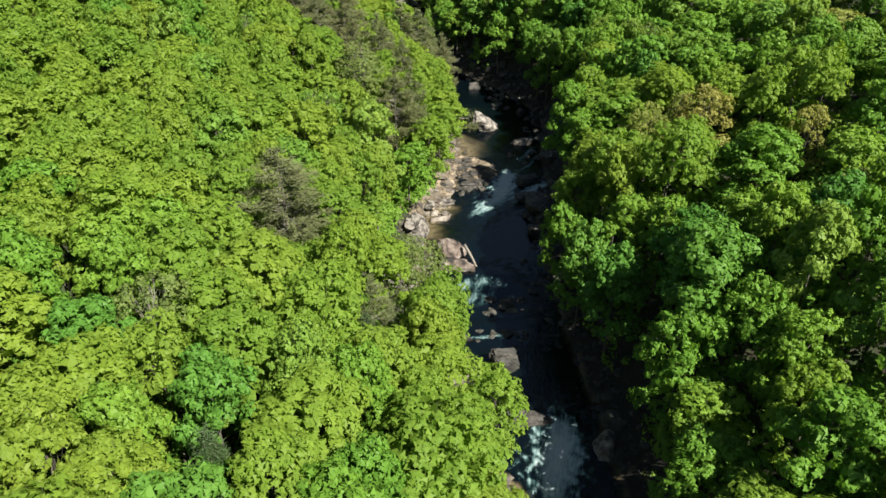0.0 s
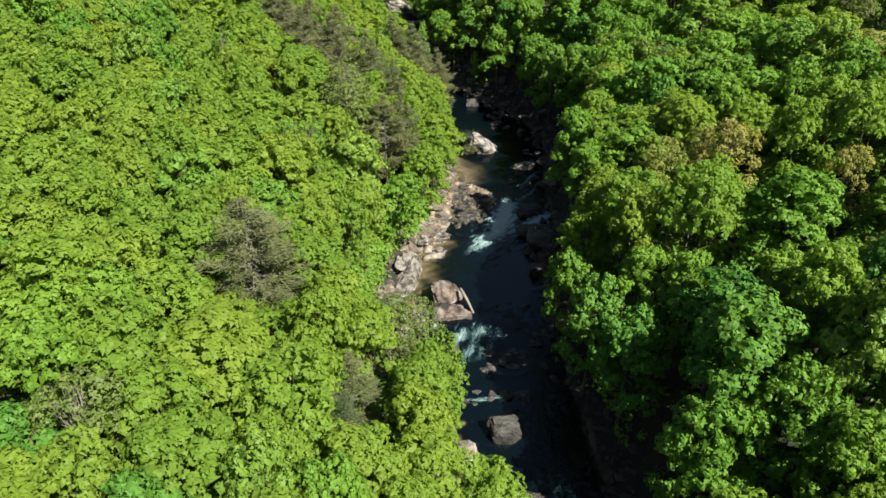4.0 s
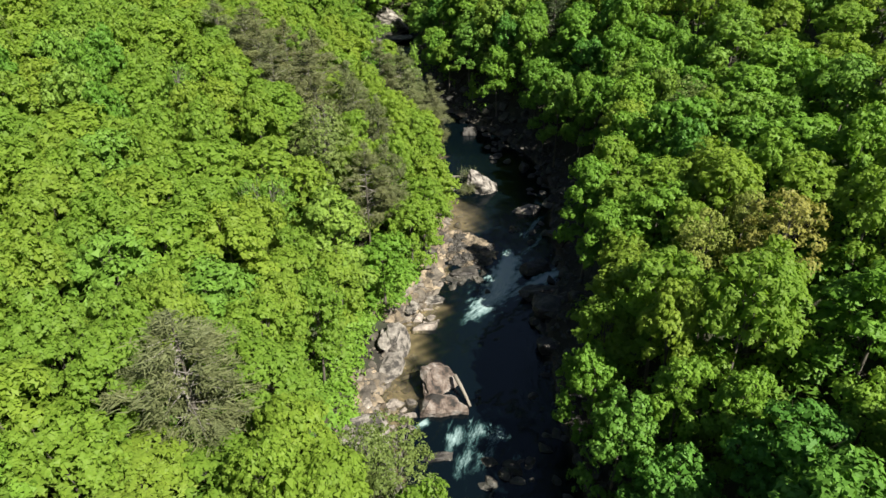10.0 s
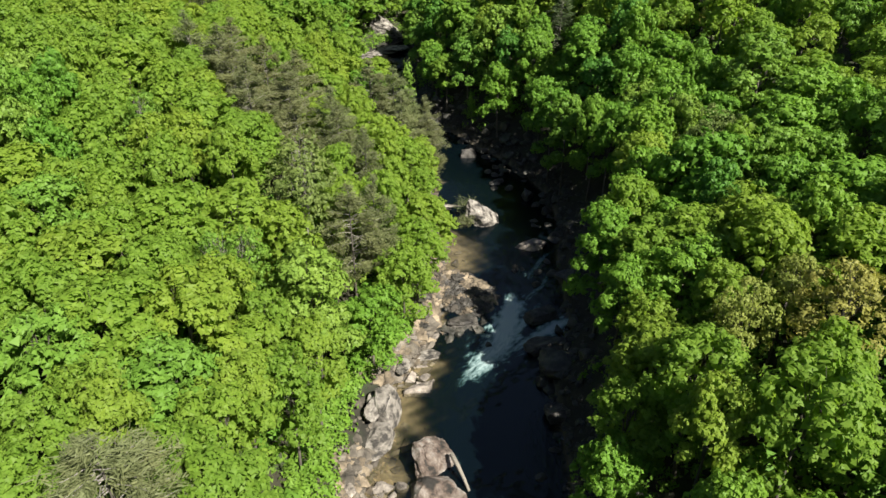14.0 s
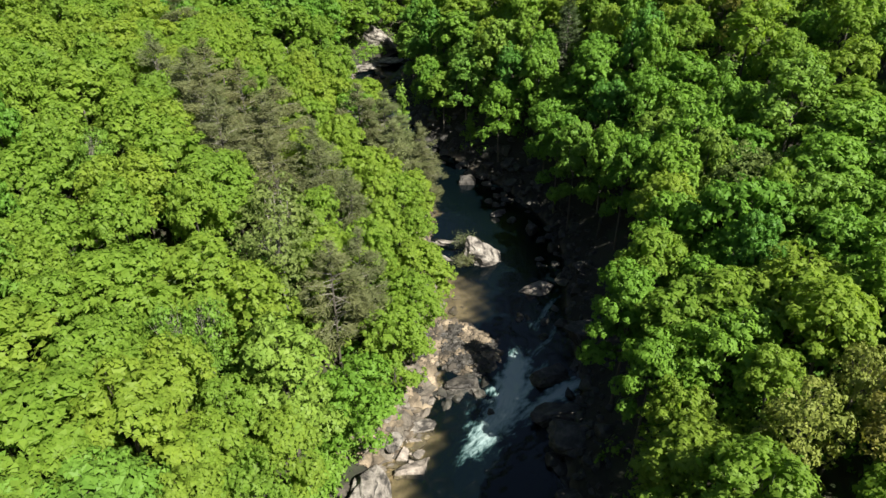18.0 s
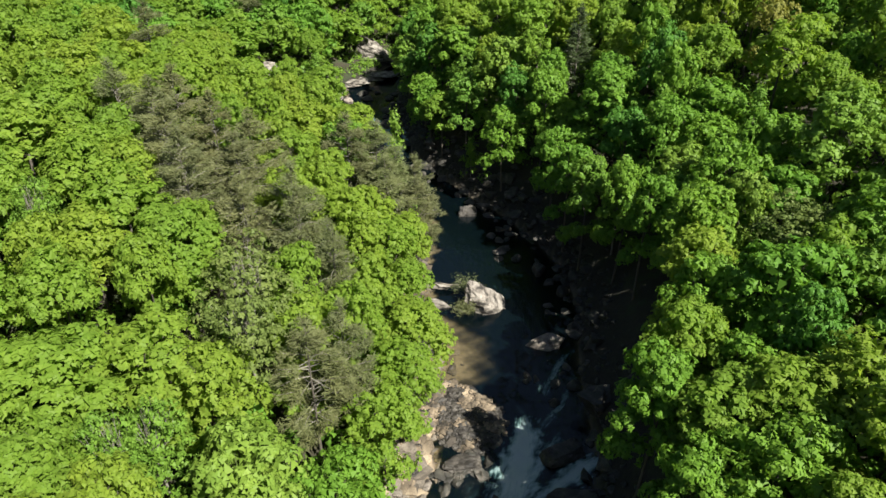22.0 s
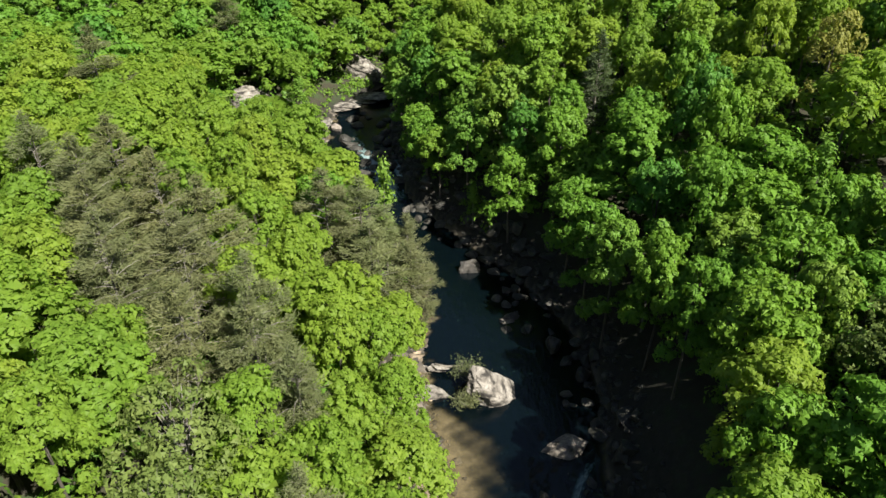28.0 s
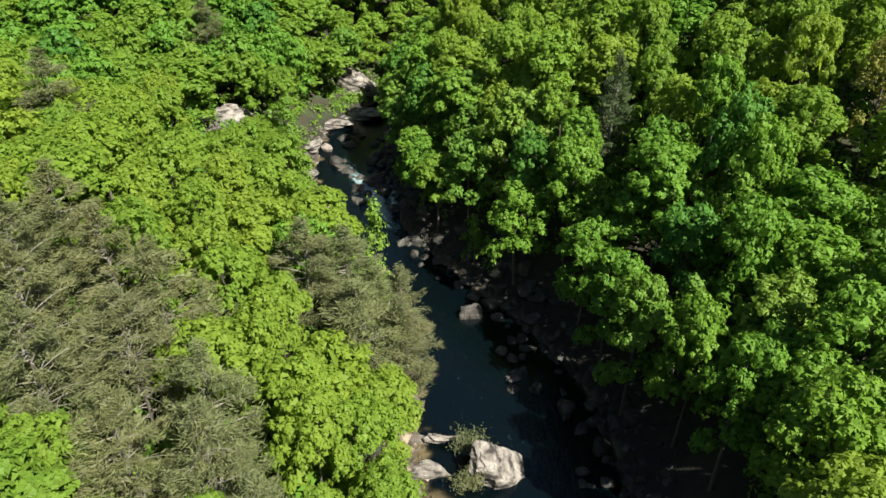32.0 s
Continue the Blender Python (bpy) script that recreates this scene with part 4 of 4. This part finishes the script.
# ---- rocks ----
def boulder_mesh(name, seed, material, detail=3, cuts=9, rough=0.16, flat=1.0):
    """A block of stone with broken faces, rounded edges and cracks."""
    rng = np.random.default_rng(seed)
    bm = bmesh.new()
    bmesh.ops.create_icosphere(bm, subdivisions=detail, radius=1.0)
    planes = [(unit(rng.normal(0, 1, 3) * np.array((1, 1, flat))), rng.uniform(0.38, 0.72)) for _ in range(cuts)]
    o = Vector(rng.uniform(-50, 50, 3))
    for v in bm.verts:
        p = np.array(v.co)
        for n, h in planes:
            over = p @ n - h
            if over > 0:
                p = p - n * over
        q = Vector(p)
        crack = abs(noise.noise(Vector((q.x * 1.1, q.y * 1.1, q.z * 2.4)) + o))
        q *= 1 + rough * noise.noise(q * 1.3 + o) + 0.4 * rough * noise.noise(q * 3.7 + o) + 0.2 * rough * noise.noise(q * 9 + o) - 0.5 * rough * max(0.0, 1 - crack * 9)
        v.co = q
    co = np.array([v.co[:] for v in bm.verts])
    lo, hi = co.min(0), co.max(0)
    for v, c in zip(bm.verts, (co - (lo + hi) / 2) / ((hi - lo) / 2)):
        v.co = np.sign(c) * np.abs(c) ** 0.8
    me = bpy.data.meshes.new(name)
    bm.to_mesh(me)
    bm.free()
    me.materials.append(material)
    return me


SLAB_MODELS = []


def ledge(x, y, size, turn, seed, label):
    """Bedded rock: broken slabs lying on one another, set back towards the bank."""
    rng = np.random.default_rng(seed)
    root = tagged(new("rock_ledge"), label, "rock ledge", "sandstone ledges on the banks")
    while len(SLAB_MODELS) < 6:
        SLAB_MODELS.append(boulder_mesh("slab", 300 + len(SLAB_MODELS), PALE_ROCK, 3, 15, 0.07))
    for k in range(7):
        up = k / 6
        ob = new("slab", SLAB_MODELS[int(rng.integers(6))])
        ob.parent = root
        half = np.array((0.62 - 0.15 * up, rng.uniform(0.45, 0.75), 0.30)) * rng.uniform(0.85, 1.15)
        spot = (0.38 - 0.75 * up, rng.uniform(-0.45, 0.45), -0.75 + 1.45 * up)
        ob.matrix_basis = Matrix.LocRotScale(spot, Euler((rng.normal(0, 0.06), 0.12, rng.normal(0, 0.25))), tuple(half))
    base = max(float(ground_z(x, y)), float(water_z(y)) - 0.25)
    root.matrix_world = Matrix.LocRotScale((x, y, base + size[2] * 0.4), Euler((0, 0, turn)), size)
    return root


def rock(name, me, x, y, size, turn, label, category="boulder", group="", sink=0.35, tilt=0.0, z=None):
    ob = new(name, me)
    base = z if z is not None else max(float(ground_z(x, y)), float(water_z(y)) - 0.25)
    ob.matrix_world = Matrix.LocRotScale((x, y, base + size[2] * (1 - 2 * sink)), Euler((tilt, tilt * 0.5, turn)), size)
    return tagged(ob, label, category, group)


# midstream block and grey boulders past y 165: shade put into their colour
BIG = (("tall split boulder standing in the stream", 1.6, 104.6, (3.2, 2.6, 2.7), 0.5, BROWN_ROCK, 112),
       ("low rounded boulder beside the rapids", 2.0, 100.2, (3.4, 2.4, 1.9), 0.2, BROWN_ROCK, 113),
       ("dark block of rock in midstream", 9.2, 75.5, (2.3, 1.8, 2.2), 0.1, SHADE_ROCK, 14),
       ("flat tilted slab of rock at the stream's edge", 19.6, 153.6, (3.2, 2.0, 1.1), 0.5, ROCK, 15),
       ("small boulder above the dark pool", 14.9, 178.6, (1.5, 0.8, 0.7), 0.2, PALE_ROCK, 16),
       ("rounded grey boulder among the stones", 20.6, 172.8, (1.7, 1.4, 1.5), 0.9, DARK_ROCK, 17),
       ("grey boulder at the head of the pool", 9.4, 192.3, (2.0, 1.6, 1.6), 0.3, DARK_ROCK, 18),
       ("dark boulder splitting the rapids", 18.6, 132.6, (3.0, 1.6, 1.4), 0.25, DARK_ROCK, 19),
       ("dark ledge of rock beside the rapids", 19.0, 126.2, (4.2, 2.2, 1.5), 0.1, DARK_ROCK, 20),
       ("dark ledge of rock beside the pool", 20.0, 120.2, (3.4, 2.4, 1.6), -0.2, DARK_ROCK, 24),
       ("boulder in the foaming rapids", 21.5, 60.5, (2.6, 2.0, 1.8), 0.6, ROCK, 21),
       ("long dark rock above the rapids", 11.5, 65.5, (3.8, 1.6, 1.2), 0.15, DARK_ROCK, 22),
       ("dark boulder in the upper rapids", -8.6, 236, (2.6, 2.2, 1.8), 0.2, DARK_ROCK, 23),
       ("flat dark rock between the foam streaks", 1.6, 92.0, (2.2, 0.9, 0.6), 0.2, DARK_ROCK, 25),
       ("dark boulder at the foot of the gravel bar", 6.2, 131.2, (2.6, 1.5, 1.1), 0.3, DARK_ROCK, 26),
       ("pale boulder on the bank below the gravel", 0.6, 124.2, (2.2, 1.1, 0.9), 0.3, PALE_ROCK, 27),
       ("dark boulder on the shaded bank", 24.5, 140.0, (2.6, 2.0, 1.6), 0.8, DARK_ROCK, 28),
       ("broad smooth slab of pale rock on the bank", -8.8, 93.0, (4.4, 3.0, 1.6), 0.35, PALE_ROCK, 34),
       ("long tilted slab of pale layered rock on the bank", -4.4, 113.2, (1.9, 4.0, 1.5), 0.25, PALE_ROCK, 35),
       ("pale weathered slab of rock at the water's edge", -5.4, 107.6, (1.9, 3.0, 1.3), -0.15, PALE_ROCK, 36),
       ("flat grey slab of rock at the water's edge", -0.4, 117.6, (2.4, 1.4, 0.9), 0.1, ROCK, 37),
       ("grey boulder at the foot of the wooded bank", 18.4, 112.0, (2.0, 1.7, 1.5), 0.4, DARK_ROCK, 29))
BIG += (("flat pale slab of rock beside the big boulder", 2.4, 163.4, (3.4, 1.5, 0.8), 0.05, PALE_ROCK, 31),)
for label, x, y, size, turn, mat, seed in BIG:
    rough, cuts, detail = (0.2, 11, 5) if mat is BROWN_ROCK else (0.1, 16, 4) if "slab" in label else (0.26, 12, 4)
    rock("boulder", boulder_mesh("boulder", seed, mat, detail, cuts, rough), x, y, size, turn, label, sink=0.42 if mat is BROWN_ROCK else 0.35)
# the wedge of pale rock with a hollow side, beside the gravel pool
wedge = boulder_mesh("boulder", 133, PALE_ROCK, 5, 9, 0.24)
for v in wedge.vertices:
    # a ridge that falls away downstream, hollow under its upstream shoulder
    fall = max(0.0, v.co.x + 0.3) / 1.3
    v.co.z = (v.co.z + 1) * (1 - 0.55 * fall) - 1
    v.co.y *= 1 - 0.25 * max(0.0, v.co.z)
    if v.co.x < -0.3:
        v.co.x += 0.35 * math.exp(-((v.co.z + 0.1) / 0.35) ** 2)
rock("boulder", wedge, 11.4, 163.2, (4.5, 2.9, 3.3), 0.15, "large wedge of pale lichened rock beside the pool", tilt=0.12)

LEDGES = ((-6.4, 111.6, (2.4, 5.4, 2.2), 2.95), (-3.2, 120.5, (2.0, 2.2, 1.1), 2.7), (-4.4, 86.5, (1.6, 3.4, 1.0), 3.4), 
          (-21.0, 264.5, (6.5, 3.4, 1.3), 3.1), (-14.5, 272.0, (8.0, 4.0, 1.3), 2.9), (-23.0, 235.0, (3.4, 5.0, 1.5), 2.8), (-24.0, 250.0, (3.0, 4.0, 1.4), 3.2), (3.2, 168.0, (2.6, 0.8, 0.9), 3.0))
for i, (x, y, size, turn) in enumerate(LEDGES):
    ledge(x, y, size, turn, 40 + i, "pale weathered sandstone ledge in uneven layers on the bank")
cliff = boulder_mesh("cliff", 60, PALE_ROCK, 5, 18, 0.24)
for v in cliff.vertices:
    # broad at the foot, drawn up to a leaning point
    up = (v.co.z + 1) / 2
    v.co.x = v.co.x * (1 - 0.62 * up) - 0.5 * up
    v.co.y *= 1 - 0.4 * up
rock("cliff", cliff, -16.2, 283.0, (7.0, 6.0, 4.6), 0.1, "pale grey pointed rock face above the stream bend", "cliff", sink=0.3)
rock("outcrop", boulder_mesh("outcrop", 61, PALE_ROCK, 5, 18, 0.26), -40, 248.5, (7.4, 4.4, 4.8), 0.1, "broken pale rock outcrop between the trees", "outcrop", sink=0.28)

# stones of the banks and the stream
SMALL = [boulder_mesh("stone", 70 + i, (ROCK, SHADE_ROCK)[i % 2], 2, 14, 0.12) for i in range(10)]
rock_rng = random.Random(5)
STONE = {True: "stone in the shaded stream, darkened for the shade", False: "grey-brown stone on the stream's edge"}


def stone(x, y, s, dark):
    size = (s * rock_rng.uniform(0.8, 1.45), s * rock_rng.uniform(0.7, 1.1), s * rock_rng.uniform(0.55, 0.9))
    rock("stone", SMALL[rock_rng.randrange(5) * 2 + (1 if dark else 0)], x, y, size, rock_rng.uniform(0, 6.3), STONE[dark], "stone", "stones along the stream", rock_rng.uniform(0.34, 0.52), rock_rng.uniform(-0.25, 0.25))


# reefs of stones: (x, x, y, y, how many, size, dark); dark stands in for shade
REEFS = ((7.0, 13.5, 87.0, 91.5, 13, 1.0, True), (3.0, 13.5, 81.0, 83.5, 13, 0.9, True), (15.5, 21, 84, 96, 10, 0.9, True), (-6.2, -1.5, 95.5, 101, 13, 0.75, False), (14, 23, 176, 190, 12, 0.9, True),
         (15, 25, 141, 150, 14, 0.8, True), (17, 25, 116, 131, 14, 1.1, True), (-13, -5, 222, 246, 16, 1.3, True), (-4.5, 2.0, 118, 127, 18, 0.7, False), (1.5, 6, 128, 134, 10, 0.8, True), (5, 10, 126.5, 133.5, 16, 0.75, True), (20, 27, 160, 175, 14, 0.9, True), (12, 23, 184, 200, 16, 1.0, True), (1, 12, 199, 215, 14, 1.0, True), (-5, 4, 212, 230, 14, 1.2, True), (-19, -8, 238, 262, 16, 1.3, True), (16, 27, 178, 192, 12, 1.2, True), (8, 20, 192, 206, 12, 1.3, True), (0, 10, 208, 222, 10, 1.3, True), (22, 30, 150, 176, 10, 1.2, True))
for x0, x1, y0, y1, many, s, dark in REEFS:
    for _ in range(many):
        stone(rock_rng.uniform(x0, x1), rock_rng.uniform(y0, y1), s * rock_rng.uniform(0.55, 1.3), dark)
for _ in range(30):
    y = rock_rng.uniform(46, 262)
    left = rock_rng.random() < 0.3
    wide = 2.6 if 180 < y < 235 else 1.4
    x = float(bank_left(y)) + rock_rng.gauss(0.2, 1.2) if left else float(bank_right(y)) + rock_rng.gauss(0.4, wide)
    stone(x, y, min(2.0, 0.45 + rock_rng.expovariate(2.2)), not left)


def stone_field(name, label, spots, material, seed):
    """Many small stones in one mesh. spots: (x, y, z, size)."""
    rng = np.random.default_rng(seed)
    bm = bmesh.new()
    bmesh.ops.create_icosphere(bm, subdivisions=1, radius=1.0)
    base = np.array([v.co[:] for v in bm.verts])
    tris = np.array([[v.index for v in f.verts] for f in bm.faces])
    bm.free()
    vs, fs = [], []
    for k, (x, y, z, s) in enumerate(spots):
        shape = base * (1 + rng.normal(0, 0.22, (len(base), 1))) * np.array((rng.uniform(0.8, 1.5), rng.uniform(0.7, 1.1), rng.uniform(0.35, 0.65))) * s
        a = rng.uniform(0, math.tau)
        c, t = math.cos(a), math.sin(a)
        vs.append(np.stack([shape[:, 0] * c - shape[:, 1] * t + x, shape[:, 0] * t + shape[:, 1] * c + y, shape[:, 2] + z], -1))
        fs.append(tris + k * len(base))
    me = bulk_mesh(name, np.concatenate(vs), np.concatenate(fs).ravel(), 3, [material])
    return tagged(new(name, me), label, "stones", kind="stuff")


spots = []
while len(spots) < 2300:
    x, y = rock_rng.uniform(0, 15.5), rock_rng.uniform(129, 149)
    z = float(ground_z(x, y))
    if z > float(water_z(y)) - 0.12:
        spots.append((x, y, z + 0.02, min(0.6, 0.10 + rock_rng.expovariate(8.0))))
# patches of darker stones stand in for tree shadows on the bar
shade_wet = [p for p in spots if noise.noise((p[0] * 0.28, p[1] * 0.4, 5.0)) + 0.12 * (138 - p[1]) / 5 > 0.05]
spots = [p for p in spots if p not in set(shade_wet)]
stone_field("wet_stones", "stones on the lower gravel bar, darkened as shadow patches", shade_wet, DARK_ROCK, 8)
stone_field("gravel_bar", "sunlit gravel bar of tan cobbles", spots, GRAVEL, 3)
spots = []
while len(spots) < 1600:
    y = rock_rng.uniform(93, 134) if len(spots) < 1400 else rock_rng.triangular(152, 184, 163)
    x = float(bank_left(y)) + rock_rng.gauss(-1.5, 2.0)
    if 106 < y < 117 and x < -4.6:
        continue
    spots.append((x, y, float(ground_z(x, y)) + 0.05, min(1.3, 0.12 + rock_rng.expovariate(3.6))))
stone_field("bank_rubble", "tan broken stones piled along the sunlit bank", spots[::2], GRAVEL, 6)
stone_field("bank_cobbles", "grey-brown cobbles piled along the sunlit bank", spots[1::2], COBBLE, 7)
# the shaded bank's cobbles differ by shade put into their colour
for name, label, mat, sunny, many in (("bank_stones", "loose cobbles strewn along the sunny bank", COBBLE, True, 1100), ("shaded_stones", "cobbles strewn along the shaded bank, darkened for the shade", SHADE_ROCK, False, 1700)):
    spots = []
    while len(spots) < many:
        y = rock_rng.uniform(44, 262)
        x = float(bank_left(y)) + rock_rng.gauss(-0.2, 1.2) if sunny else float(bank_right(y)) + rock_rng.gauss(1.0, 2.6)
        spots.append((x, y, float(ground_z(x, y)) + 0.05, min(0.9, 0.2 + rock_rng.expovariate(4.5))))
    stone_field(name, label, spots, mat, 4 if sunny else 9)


# ---- driftwood and shrubs ----
def log(points, radius, label):
    v, f = tube(points, np.linspace(radius, radius * 0.55, len(points)), 8)
    n = len(v)
    f += [tuple(range(7, -1, -1)), tuple(range(n - 8, n))]
    ob = mesh_object("driftwood_log", v, f, DRIFTWOOD, smooth=True)
    return tagged(ob, label, "log", "driftwood logs")


log([(3.9, 103.8, 1.0), (4.7, 102.5, 0.3), (5.4, 101.3, -0.5), (6.0, 100.1, -1.3)], 0.32, "bleached log leaning on a boulder in the stream")
log([(-5.4, 90.8, -1.0), (-4.6, 89.3, -1.2), (-3.5, 87.6, -1.5)], 0.34, "thick bleached log lying on the bank")
log([(3.4, 168.2, 0.9), (5.0, 167.6, 1.0), (6.9, 168.1, 0.7)], 0.26, "bleached log lying behind the big boulder")


def shrub(x, y, size, tone, label, z=None, seed=1):
    """Many thin stems from one root, with small leaves along them."""
    rng = np.random.default_rng(seed)
    root = tagged(new("shrub"), label, "shrub", "shrubs by the stream")
    stems, cen, out = [], [], []
    for _ in range(14):
        a, lean = rng.uniform(0, math.tau), rng.uniform(0.2, 0.9)
        end = np.array((math.cos(a) * lean, math.sin(a) * lean, rng.uniform(0.6, 1.1))) * size
        stems.append((limb_path(rng, (0, 0, -0.2), end, 0.12 * size, 5), np.linspace(0.045, 0.008, 5)))
        for k in rng.uniform(0.3, 1.05, 110):
            cen.append(end * k + rng.normal(0, 0.15 * size, 3))
            out.append(unit(rng.normal(0, 0.5, 3) + np.array((0, 0, 0.8))))
    new("stems", wood_mesh("stems", stems, PALE_BARK, 4)).parent = root
    new("foliage", leaf_mesh("foliage", leaves(rng, np.array(cen), np.array(out), 0.17), LEAF[tone])).parent = root
    root.location = (x, y, float(ground_z(x, y)) if z is None else z)
    return root


shrub(7.6, 161.0, 2.6, "needle", "grey-olive shrub growing before the big boulder", 0.0, 1)
shrub(8.0, 165.5, 2.8, "needle", "grey-olive shrub on the rocks by the pool", 0.4, 2)
shrub(-4.2, 84.6, 5.4, "needle", "half-bare leaning shrub over the stream bank", None, 3)
shrub(-1.8, 77.6, 4.4, "needle", "half-bare grey shrub on the stream bank", None, 4)
